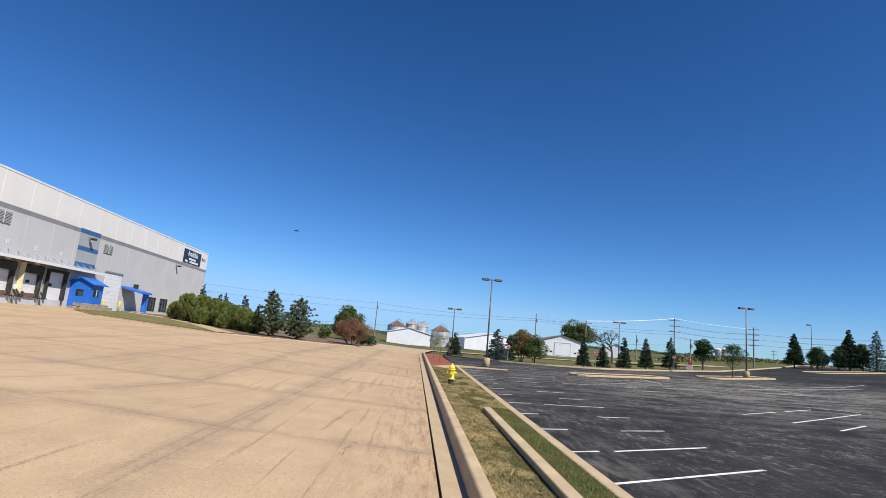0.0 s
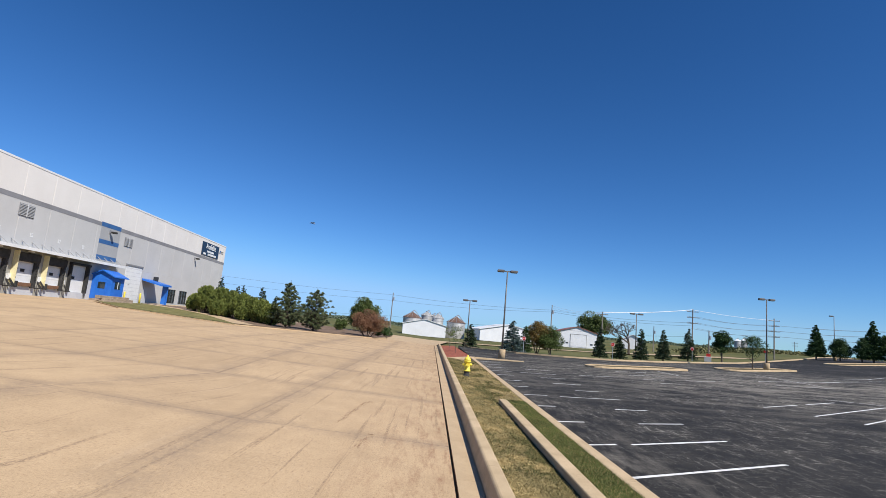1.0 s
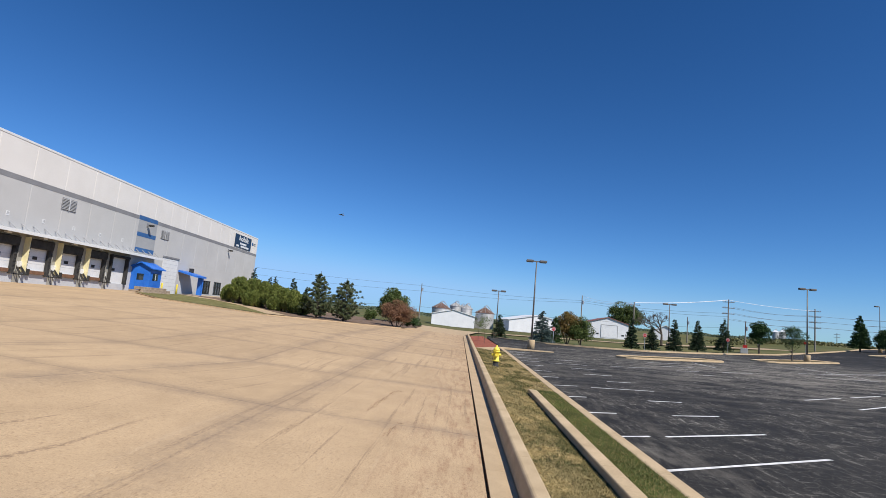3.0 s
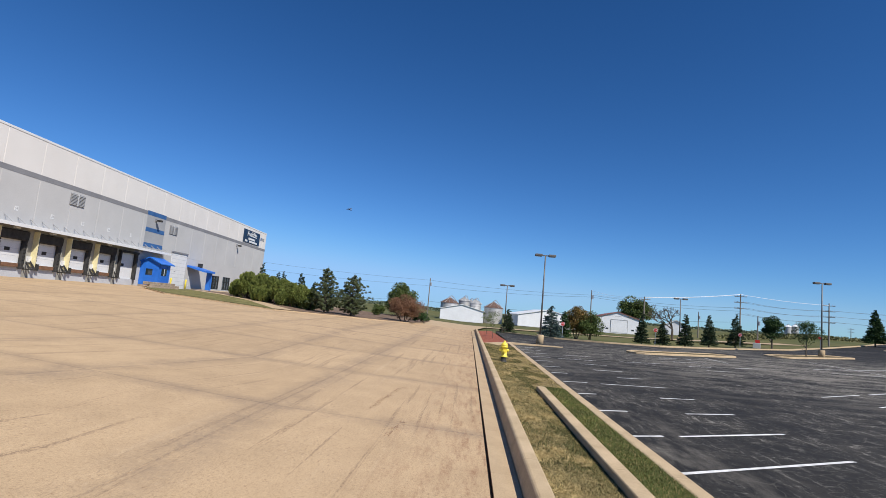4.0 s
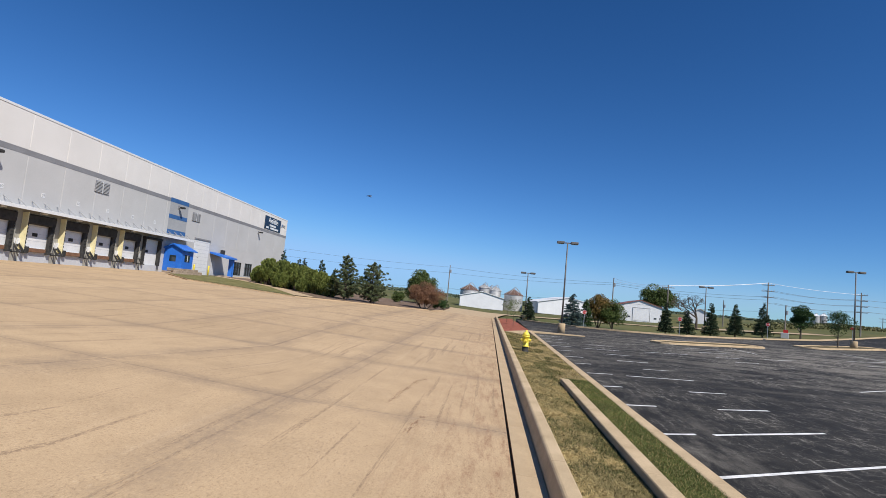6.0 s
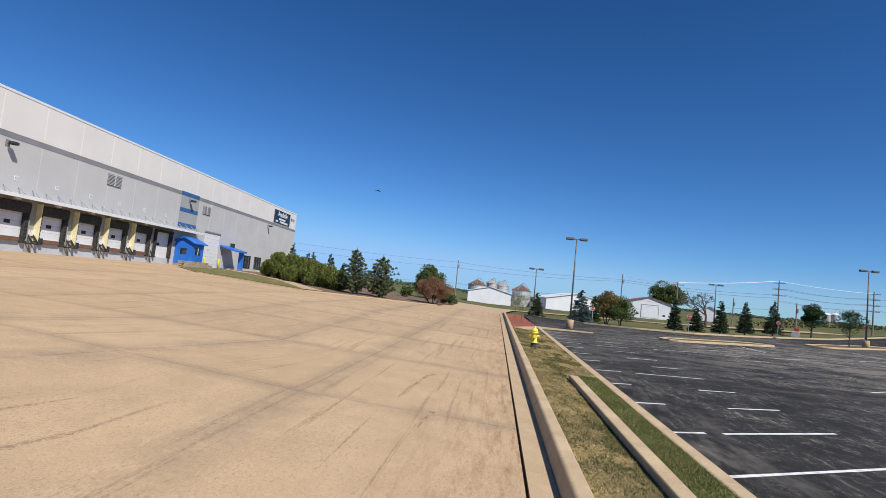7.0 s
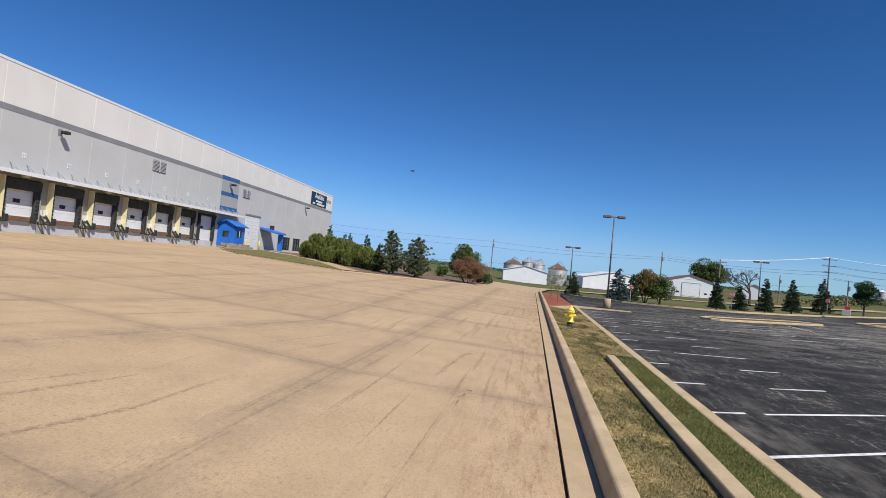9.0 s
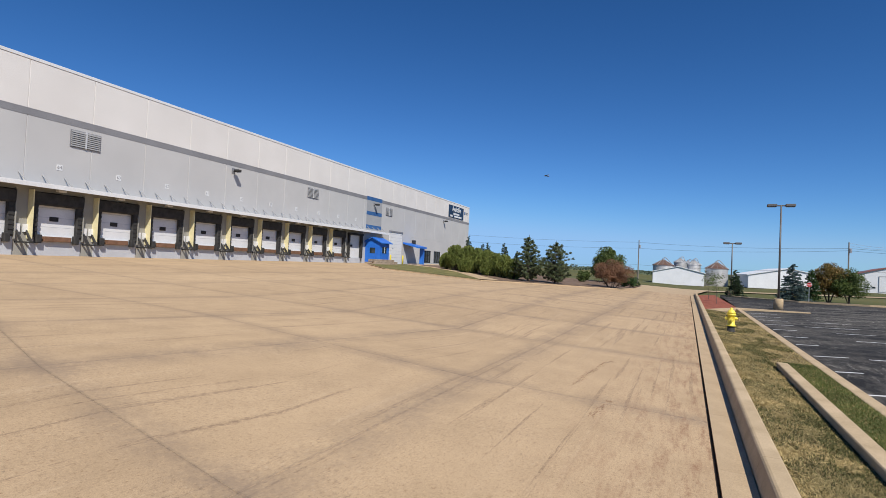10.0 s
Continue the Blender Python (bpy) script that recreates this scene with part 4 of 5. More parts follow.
def broadleaf(name, x, y, height, width, material, label, seed, low=0.18, count=9000, leaf=0.2, lumps=26, group="", category="tree", trunk=0.03, flat=1.0, stems=1):
    """A broad-leaved tree or shrub: limbs and a crown of many leaf clumps with gaps."""
    rng = np.random.default_rng(seed)
    tree = thing(name, x, y, land(x, y) - 0.25, label, category, group)
    bm = bmesh.new()
    ends = limbs(bm, height * 0.92, height * trunk, 9, rng, 0.35 * width / height, 0.2)
    for s in range(stems - 1):
        a = rng.uniform(0, 6.28)
        tube(bm, (math.cos(a) * 0.1, math.sin(a) * 0.1, -0.05), (math.cos(a) * width * 0.28, math.sin(a) * width * 0.28, height * 0.6), height * trunk * 0.8, height * trunk * 0.3, 6)
    part("trunk", bm, M["bark"], tree)
    spots = []
    cz, rz = height * (low + 1) / 2 + 0.25, height * (1 - low) / 2
    for i in range(lumps):
        d = rng.normal(size=3)
        d /= np.linalg.norm(d)
        k = rng.uniform(0.35, 0.86)
        taper = 1.0 - 0.25 * max(0.0, d[2]) * flat
        c = np.array([d[0] * width / 2 * k * taper, d[1] * width / 2 * k * taper, cz + d[2] * rz * k])
        r = rng.uniform(0.12, 0.30) * min(width, 2 * rz) * (26 / lumps) ** 0.25
        n = count // lumps
        q = rng.normal(size=(n, 3))
        q /= np.linalg.norm(q, axis=1)[:, None]
        q = q * (r * rng.uniform(0.45, 1.05, (n, 1)) ** 0.6)
        q[:, 2] *= 0.75
        spots.append(c + q)
    pts = np.concatenate(spots)
    pts = pts[pts[:, 2] > height * low * 0.6 + 0.25]
    crown = new("crown", leaf_mesh("crown", pts, leaf, leaf * 0.62, material, seed + 1))
    crown.parent = tree
    return tree


def bare_tree(x, y, height, seed):
    rng = np.random.default_rng(seed)
    tree = thing("bare_tree", x, y, land(x, y) - 0.3, "leafless grey tree standing behind the car park", "tree")
    bm = bmesh.new()

    def grow(p, d, length, r, depth):
        q = p + d * length
        tube(bm, p, q, max(r, 0.022), max(r * 0.62, 0.018), 7 if depth < 2 else 4 if depth < 4 else 3)
        if depth == 6:
            return
        for i in range(3 if depth < 5 else 2):
            e = (d + Vector(rng.normal(0, 0.55, 3))).normalized()
            e.z = abs(e.z) * 0.8 + 0.15
            grow(q, e.normalized(), length * rng.uniform(0.6, 0.82), r * 0.6, depth + 1)

    grow(Vector((0, 0, 0)), Vector((0, 0, 1)), height * 0.25, height * 0.03, 0)
    part("trunk", bm, M["bark"], tree)
    return tree


# Planted bed between court and warehouse
bed = tagged(new("planting_bed"), "grass and bark bed with kerb along the court", "bed", "", "structure")
BED = [(-36.0, 57.5), (-30.2, 51.6), (-23.6, 50.3), (-18.2, 49.4), (-15.9, 52.8), (-12.3, 57.2), (-9.3, 60.3), (-6.6, 65.0), (-6.0, 70.0)]


def bed_sheet(inner, outer, lift):
    bm = bmesh.new()
    rows = []
    for (x, y), (u, v) in zip(inner, outer):
        rows.append([bm.verts.new((x + (u - x) * k / 4, y + (v - y) * k / 4, land(x + (u - x) * k / 4, y + (v - y) * k / 4) + lift)) for k in range(5)])
    for a, b2 in zip(rows, rows[1:]):
        for k in range(4):
            bm.faces.new((a[k], b2[k], b2[k + 1], a[k + 1]))
    bmesh.ops.recalc_face_normals(bm, faces=bm.faces)
    if bm.faces[0].normal.z < 0:
        bmesh.ops.reverse_faces(bm, faces=bm.faces)
    return bm


M["lawn"] = mottled("mown lawn", (0.085, 0.09, 0.024), (0.24, 0.205, 0.08), 1.1, 14, 0.95, 0, 0.3, "World")
WALK_NEAR = [(-38.0, 70.0), (-32.5, 68.0), (-26.0, 61.6), (-18.5, 50.0)]
WALK_FAR = [(-38.0, 72.0), (-31.5, 69.8), (-25.0, 63.2), (-16.9, 51.6)]
part("lawn", bed_sheet(BED[:4], WALK_NEAR, 0.14), M["lawn"], bed, "mown lawn")
part("footpath", bed_sheet(WALK_NEAR, WALK_FAR, 0.15), M["gutter"], bed, "tan concrete footpath")
part("bark_mulch", bed_sheet(WALK_FAR + BED[4:], [(-38, 100), (-31, 92), (-26, 86), (-22, 80), (-18, 84), (-12, 86), (-9, 86), (-7, 86), (-6, 86)], 0.13), M["brownmulch"], bed, "brown bark mulch")
part("path", patch([(-39.9, 74), (-37.8, 74), (-37.8, 100), (-39.9, 100)], 0.16), M["gutter"], bed)
kb = bmesh.new()
for (x0, y0), (x1, y1) in zip(BED, BED[1:]):
    d = Vector((x1 - x0, y1 - y0, 0)).normalized()
    n2 = Vector((-d.y, d.x, 0)) * 0.12
    a, c = Vector((x0, y0, land(x0, y0))) - d * 0.05, Vector((x1, y1, land(x1, y1))) + d * 0.05
    f = [kb.verts.new(p) for p in (a - n2, c - n2, c + n2, a + n2)]
    up = [kb.verts.new(v.co + Vector((0, 0, 0.11))) for v in f]
    kb.faces.new(up)
    for i in range(4):
        kb.faces.new((f[i], f[(i + 1) % 4], up[(i + 1) % 4], up[i]))
bmesh.ops.recalc_face_normals(kb, faces=kb.faces)
part("kerb_edge", kb, M["gutter"], bed)

# Stone block steps by the booth
steps = thing("stone_steps", -36.6, 58.6, land(-36.6, 58.6), "low tan stone block retaining wall and steps", "steps")
for i in range(3):
    for j in range(5):
        o = (i % 2) * 0.5
        part("stone_block", boxed(0.0 - i * 0.25, 0.55 - i * 0.25, j * 1.15 + o, j * 1.15 + 1.1 + o, i * 0.26 - 0.1, i * 0.26 + 0.245, bevel=0.03), M["stone"], steps)

def juniper(x, y, height, width, seed):
    """An upright juniper: a mass of leaning plumes that end in ragged tips, with dark gaps between."""
    rng = np.random.default_rng(seed)
    shrub = thing("shrub", x, y, land(x, y) - 0.15, "large ragged yellow-green juniper shrub in the bed", "shrub", "shrubs beside the warehouse")
    bm = bmesh.new()
    spots, out = [], []
    for k in range(150):
        d = rng.normal(size=3)
        d[2] = abs(d[2]) * 0.9 - 0.15
        d /= np.linalg.norm(d)
        reach = rng.uniform(0.45, 1.0) ** 0.5
        q = np.array([d[0] * width * 0.5, d[1] * width * 0.5, height * 0.46 + d[2] * height * 0.50]) * np.array([reach, reach, 1.0])
        aim = np.array([d[0] * 0.55, d[1] * 0.55, 1.0])
        aim /= np.linalg.norm(aim)
        length = height * rng.uniform(0.16, 0.30)
        p = q - aim * length
        if k % 3 == 0:
            tube(bm, (p[0] * 0.2, p[1] * 0.2, 0.0), p + aim * length * 0.6, 0.03, 0.008, 4)
        n = 210
        f = rng.random(n) ** 0.8
        girth = 0.24 * (width / 3.3) * np.sqrt(np.clip(1.03 - f, 0, 1)) + 0.03
        e = rng.normal(size=(n, 3))
        e /= np.linalg.norm(e, axis=1)[:, None]
        c = p + (q - p) * f[:, None] + e * (girth * rng.uniform(0.3, 1.0, n))[:, None]
        c[:, 2] = c[:, 2].clip(0.12)
        spots.append(c)
        out.append(e * 0.8 + aim)
    part("stems", bm, M["bark"], shrub)
    crown = new("crown", leaf_mesh("crown", np.concatenate(spots), 0.17, 0.085, M["hedge"], seed, 0.0, np.concatenate(out)))
    crown.parent = shrub


for i, (x, y, h, w) in enumerate(((-30.4, 68.6, 2.7, 2.6), (-28.6, 67.2, 3.9, 3.3), (-26.3, 66.0, 3.9, 3.3), (-24.4, 64.5, 3.7, 3.0), (-22.6, 63.0, 3.5, 3.0),
                                  (-20.9, 61.6, 3.2, 2.7), (-19.4, 60.4, 3.1, 2.6), (-18.0, 59.2, 2.7, 2.4), (-25.2, 63.2, 2.2, 2.2), (-21.6, 60.9, 2.0, 2.0))):
    juniper(x, y, h, w, 40 + i)
for i, (x, y, h) in enumerate(((-36.9, 92, 6.3), (-29.6, 80, 4.7), (-28.7, 80, 4.9), (-22.0, 68, 4.7), (-18.9, 63.5, 3.6))):
    conifer("spruce", x, y, h, h * 0.5, M["spruce"], "dark spruce standing behind the shrubs", 60 + i, 0.05, "spruces behind the shrubs", 6000)


def pine(x, y, height, width, seed):
    """An old pine: tiers of limbs with tufts of needles and sky between."""
    rng = np.random.default_rng(seed)
    tree = thing("pine_tree", x, y, land(x, y) - 0.2, "tall open-crowned pine on the bark bed", "pine", "pines on the bed")
    bm = tubed((0, 0, 0), (0, 0, height * 0.96), height * 0.02, 0.02, 8)
    spots, out = [], []
    for k in range(92):
        u = 0.08 + 0.90 * (1 - math.sqrt(1 - k / 93)) ** 0.9
        a = k * 2.4 + rng.uniform(-0.5, 0.5)
        r = width / 2 * min(1.0, 1.3 * (1 - u) ** 0.8 + 0.05) * rng.uniform(0.45, 1.12)
        r *= 0.75 if u < 0.14 else 1
        z = u * height
        end = Vector((math.cos(a) * r, math.sin(a) * r, z + 0.22 * r))
        tube(bm, (0, 0, z - 0.1), end, 0.03, 0.010, 5)
        for s in (0.45, 0.72, 0.9, 1.04):
            side = rng.normal(0, 0.16 * min(1.0, r), 2)
            c0 = np.array([end.x * s + side[0], end.y * s + side[1], z - 0.1 + (0.22 * r + 0.1) * s + rng.uniform(0, 0.10)])
            n = 58
            d = rng.normal(size=(n, 3))
            d[:, 2] = np.abs(d[:, 2]) * 1.1 - 0.15
            d /= np.linalg.norm(d, axis=1)[:, None]
            spots.append(c0 + d * rng.uniform(0.02, 0.20, (n, 1)))
            out.append(d * 2 + np.array([0, 0, 0.8]))
    part("trunk", bm, M["bark"], tree)
    crown = new("crown", leaf_mesh("crown", np.concatenate(spots), 0.17, 0.052, M["pine"], seed, 0.1, np.concatenate(out)))
    crown.parent = tree


pine(-15.6, 57.0, 5.6, 3.6, 71)
pine(-13.0, 58.6, 5.2, 3.9, 72)
broadleaf("red_shrub", -7.7, 64.2, 3.3, 5.6, M["redleaf"], "wide reddish-brown shrub at the end of the court", 75, 0.12, 26000, 0.10, 120, "", "shrub", 0.018, 1.0, 7)
broadleaf("tree", -10.4, 82, 5.5, 5.2, M["leaf"], "green tree behind the red shrub", 76, 0.05, 14000, 0.22, 40)
broadleaf("shrub", -12.6, 74, 1.8, 2.2, M["leaf"], "small rounded green shrub beside the bed", 77, 0.05, 4000, 0.15, 16, "", "shrub")
broadleaf("shrub", -6.3, 70, 1.6, 2.2, M["leaf_dark"], "small dark shrub beside the red shrub", 78, 0.05, 4000, 0.14, 16, "", "shrub")

# Trees behind the car park: x, y, height, width
conifer("spruce", 5.2, 71, 3.4, 2.3, M["spruce"], "young dark green spruce behind the car park", 81, 0.03, "spruces behind the car park")
conifer("blue_spruce", 10.0, 65.9, 4.2, 3.4, M["blue_spruce"], "broad blue spruce behind the car park", 82, 0.03, "spruces behind the car park", 12000)
for i, (x, y, h, w) in enumerate(((21.4, 67.5, 4.1, 2.0), (23.7, 66.9, 3.1, 2.1), (27.4, 69.4, 4.3, 2.2), (32.7, 74.8, 4.5, 2.4), (39.4, 81.4, 5.1, 2.9), (86.6, 96.9, 8.4, 5.2))):
    conifer("spruce", x, y, h, w, M["spruce"], "narrow dark spruce behind the car park", 83 + i, 0.03, "spruces behind the car park", 8000)
broadleaf("maple_tree", 14.3, 71.9, 4.5, 3.7, M["rustleaf"], "maple turning rust and orange", 95, 0.05, 16000, 0.14, 50, "", "tree", 0.02, 1.0, 4)
broadleaf("small_tree", 16.0, 71.2, 3.7, 3.5, M["leaf"], "rounded green tree beside the rusty maple", 94, 0.04, 14000, 0.14, 46, "", "tree", 0.02, 1.0, 4)
conifer("spruce", 12.2, 69.5, 3.6, 2.4, M["leaf_dark"], "dark conifer between spruce and maple", 96, 0.03, "", 6000)
broadleaf("tree", 47.6, 86.8, 5.0, 3.4, M["leaf_dark"], "compact dark green tree behind the car park", 97, 0.2, 9000, 0.2)
broadleaf("small_tree", 36.4, 60.0, 3.9, 3.2, M["leaf_dark"], "small thin-leaved tree on the kerbed island", 98, 0.35, 2600, 0.13, 24, "", "tree", 0.02)
broadleaf("tree", 61.5, 200, 13.2, 13.0, M["leaf"], "large green tree behind the barn", 99, 0.12, 20000, 0.45, 44)
bare_tree(37.6, 101, 8.6, 100)
conifer("conical_tree", 76.4, 104.9, 7.4, 4.6, M["leaf_dark"], "dense dark conical tree beside the car park", 101, 0.12, "trees at the car park edge", 30000)
broadleaf("tree", 79.6, 102.8, 4.6, 4.3, M["leaf_dark"], "low rounded dark tree beside the car park", 102, 0.08, 18000, 0.17, 80)
broadleaf("tree", 82.2, 100.7, 5.0, 3.4, M["leaf_dark"], "small rounded dark tree on the far island", 103, 0.08, 14000, 0.17, 70)
conifer("conical_tree", 83.8, 99.9, 8.4, 5.0, M["leaf_dark"], "tall dense conical tree on the far island", 104, 0.1, "trees at the car park edge", 32000)
broadleaf("tree", 85.8, 99.2, 5.6, 3.4, M["leaf"], "small green tree beside the conical tree", 105, 0.08, 12000, 0.18, 60)
for i, (x, y, h) in enumerate(((2.0, 58.0, 3.2), (2.3, 50.0, 3.0))):
    broadleaf("sapling", x, y, h, 1.3, M["leaf"], "thin young tree in the red mulch bed", 110 + i, 0.35, 420, 0.1, 14, "saplings in the mulch", "sapling", 0.008)

# Distant woods along the horizon
rng = np.random.default_rng(7)
n = 90000
az = rng.uniform(radians(-75), radians(75), n)
dist = rng.uniform(420, 640, n)
wx_, wy_ = np.sin(az) * dist, np.cos(az) * dist
top = np.array([5.0 + 4.5 * noise.noise((a * 16, 1.3, 0)) + 3.0 * noise.noise((a * 60, 4.0, 0)) for a in az])
wz_ = np.array([land(a, c) for a, c in zip(wx_, wy_)]) + rng.random(n) * np.clip(top * 0.35 + 0.8, 0.8, 5)
tagged(new("distant_woods", leaf_mesh("distant_woods", np.stack([wx_, wy_, wz_], 1), 1.6, 1.2, M["farwood"], 8)), "line of distant woods on the horizon", "woods", "", "stuff")
n = 9000
u = rng.random(n)
bx = 66 + 90 * u + rng.normal(0, 2, n)
by = 138 + 50 * u + rng.normal(0, 3, n)
bz = np.array([land(a, c) for a, c in zip(bx, by)]) + rng.random(n) * (0.9 + 0.9 * np.array([noise.noise((a * 0.12, c * 0.12, 2)) for a, c in zip(bx, by)])) - 0.2
tagged(new("roadside_brush", leaf_mesh("roadside_brush", np.stack([bx, by, bz], 1), 0.6, 0.4, M["brush"], 9)), "low brush along the far roadside", "brush", "", "stuff")


# ---- farm ----
def barn(x, y, width, eave, apex, depth, label, roof, turn=0.0, door=None):
    b_ = thing("barn", x, y, land(x, y) - 0.3, label, "barn", "", turn)
    h = width / 2
    part("shell", prism([(-h, 0), (h, 0), (h, eave), (0, apex), (-h, eave)], 0, depth), M["barn"], b_)
    for s in (-1, 1):
        part("roof_slope", prism([(0, apex + 0.02), (0, apex + 0.2), (s * (h + 0.35), eave - 0.02), (s * (h + 0.35), eave - 0.2)], -0.3, depth + 0.3), roof, b_)
    if door:
        d = part("barn_door", boxed(door - 2.4, door + 2.4, -0.08, -0.01, 0.3, eave * 0.86), M["barn"], b_)
        for a in (-2.4, 2.3):
            part("door_rail", boxed(door + a, door + a + 0.1, -0.12, -0.08, 0.3, eave * 0.86), M["vent"], d)
        part("door_rail", boxed(door - 2.4, door + 2.4, -0.12, -0.08, eave * 0.86, eave * 0.86 + 0.12), M["vent"], d)
        for a in (-h + 1.2, -h + 2.6, h - 2.0):
            part("window", boxed(a, a + 0.7, -0.05, -0.01, 1.1, 1.5), M["glass"], b_)
    return b_


barn(-2.4, 180, 14.6, 4.0, 5.6, 26, "white metal barn in front of the grain bins", M["barn"])
barn(26.0, 176, 20.0, 3.8, 5.8, 26, "white metal barn behind the spruce", M["barn"], 4)
barn(43.9, 160, 11.8, 4.6, 6.2, 34, "white barn with a red roof and a wide door", M["barnroof"], -9, 0.4)
barn(60.0, 158, 6.0, 2.8, 4.2, 10, "small white shed with a shallow roof", M["barn"], -18)


def grain_bin(x, y, radius, wall, roof_h, roof, label):
    b_ = thing("grain_bin", x, y, land(x, y) - 0.3, label, "grain bin", "grain bins")
    prof = []
    k = 0
    while k * 0.42 < wall:
        prof += [(radius, k * 0.42), (radius + 0.035, k * 0.42 + 0.21)]
        k += 1
    prof.append((radius, wall))
    part("wall", lathe(prof, 36), M["bin"], b_)
    part("roof_cone", lathe([(radius + 0.2, wall - 0.05), (radius + 0.18, wall + 0.05), (0.5, wall + roof_h)], 36), roof, b_)
    part("roof_cap", lathe([(0.5, wall + roof_h - 0.02), (0.5, wall + roof_h + 0.35), (0.2, wall + roof_h + 0.5)], 14), M["steel"], b_)
    for j in range(12):
        a = j * math.pi / 6
        part("roof_rib", tubed((math.cos(a) * (radius + 0.18), math.sin(a) * (radius + 0.18), wall + 0.1), (math.cos(a) * 0.5, math.sin(a) * 0.5, wall + roof_h + 0.05), 0.06, 0.04, 4), M["steel"], b_)
    bm = bmesh.new()
    pts = [(0, 0, wall + roof_h + 0.3), (0.3, 0, wall + roof_h + 0.8), (0.9, 0, wall + roof_h + 0.7), (radius * 0.7, 0, wall + roof_h * 0.5), (radius + 0.25, 0, wall - 0.3)]
    for p, q in zip(pts, pts[1:]):
        tube(bm, p, q, 0.13, 0.13, 6)
    part("filling_pipe", bm, M["steel"], b_)
    return b_


grain_bin(-7.8, 208, 3.5, 6.3, 2.0, M["rustroof"], "squat grain bin with a rusty conical roof")
grain_bin(-2.2, 212, 2.2, 7.9, 1.3, M["bin"], "narrow silver grain bin")
grain_bin(0.4, 220, 2.0, 7.4, 1.2, M["bin"], "narrow silver grain bin standing behind")
grain_bin(2.2, 208, 2.2, 7.3, 1.4, M["bin"], "narrow silver grain bin")
grain_bin(9.2, 204, 3.5, 6.0, 2.1, M["rustroof"], "wide grain bin with a rusty conical roof")


for x, h in ((231.5, 8.2), (236.6, 8.8)):
    grain_bin(x, 400, 2.3, h, 1.4, M["barn"], "distant white domed grain bin on the plain")


# ---- poles and signs ----
def lot_lamp(x, y, height, label, heads=2, turn=0.0):
    p = thing("street_lamp", x, y, land(x, y), label, "street lamp", "lamps of the car park", turn)
    part("base", lathe([(0.33, -0.1), (0.33, 0.78), (0.30, 0.82)], 20), M["kerb"], p, "round concrete lamp base", True)
    part("base_plate", boxed(-0.18, 0.18, -0.18, 0.18, 0.82, 0.86), M["pole"], p)
    part("pole", tubed((0, 0, 0.82), (0, 0, height), 0.085, 0.055, 12), M["pole"], p, "", True)
    part("arm", boxed(-0.45 if heads == 2 else 0, 0.45, -0.04, 0.04, height - 0.1, height), M["pole"], p)
    for s in (1, -1)[:heads]:
        head = part("lamp_head", boxed(*sorted((s * 0.28, s * 0.95)), -0.2, 0.2, height - 0.14, height + 0.08, bevel=0.04), M["pole"], p)
        part("lens", boxed(*sorted((s * 0.34, s * 0.89)), -0.15, 0.15, height - 0.16, height - 0.14), M["glass"], head)
    return p


lot_lamp(6.55, 49.3, 8.1, "bronze twin-head lamp post on a concrete base")
lot_lamp(39.4, 62.2, 8.3, "bronze twin-head lamp post on the kerbed island")
lot_lamp(4.75, 71.0, 6.25, "far twin-head lamp post beside a spruce")
lot_lamp(30.0, 78.0, 6.3, "far twin-head lamp post behind the car park")
lot_lamp(80.6, 105.5, 8.8, "far single-head lamp post among dark trees", 1, 180)


def utility_pole(x, y, height, arms, label, turn=0.0):
    p = thing("utility_pole", x, y, land(x, y) - 0.4, label, "utility pole", "utility poles", turn)
    part("shaft", tubed((0, 0, 0), (0, 0, height), 0.15, 0.10, 10), M["wood"], p)
    for k in range(arms):
        z = height - 0.5 - k * 1.1
        arm = part("crossarm", boxed(-1.0, 1.0, -0.05, 0.05, z - 0.055, z + 0.055), M["wood"], p)
        for a in (-0.92, -0.5, 0.5, 0.92):
            part("insulator", tubed((a, 0, z + 0.07), (a, 0, z + 0.26), 0.06, 0.03, 8), M["steel"], arm)
    if arms == 0:
        part("transformer", tubed((0.25, 0, height - 1.9), (0.25, 0, height - 1.1), 0.2, 0.2, 12), M["steel"], p)
    return p


def at(az, dist):
    return (math.sin(radians(az)) * dist, math.cos(radians(az)) * dist + 1.2)


POLES = [(-4.5, 130, 3.15, 0), (12.73, 118, 3.29, 0), (17.95, 100, 3.0, 1), (22.9, 150, 1.9, 0), (26.47, 112, 3.86, 3), (27.9, 125, 1.9, 0), (28.9, 150, 1.9, 1), (33.25, 128, 3.43, 4), (34.69, 250, 1.45, 2), (-26, 140, 3.6, 0), (44, 140, 3.6, 3)]
tops = {}
for az_, d_, el_, arms in POLES:
    x, y = at(az_, d_)
    top_z = 2.5 + d_ * math.tan(radians(el_))
    utility_pole(x, y, top_z - land(x, y) + 0.4, arms, "weathered wooden utility pole" + (" with crossarms" if arms else ""), -az_)
    tops[az_] = Vector((x, y, top_z))
lines = []
DROPS = {-26: (0.9, 2.7, 7.6), -4.5: (0.5, 1.9, 5.7), 12.73: (1.1, 1.5, 5.0), 26.47: (2.6, 3.2, 5.2)}
for a, c in ((-26, -4.5), (-4.5, 12.73), (12.73, 26.47)):
    lines += [(tops[a] - Vector((0, 0, p)), tops[c] - Vector((0, 0, q))) for p, q in zip(DROPS[a], DROPS[c])]
for k in range(3):
    for s in (-0.92, 0.92):
        o = Vector((s, 0, -0.3 - 1.1 * k - 1.1))
        lines += [(tops[26.47] + o, tops[33.25] + o), (tops[33.25] + o, tops[44] + o)]
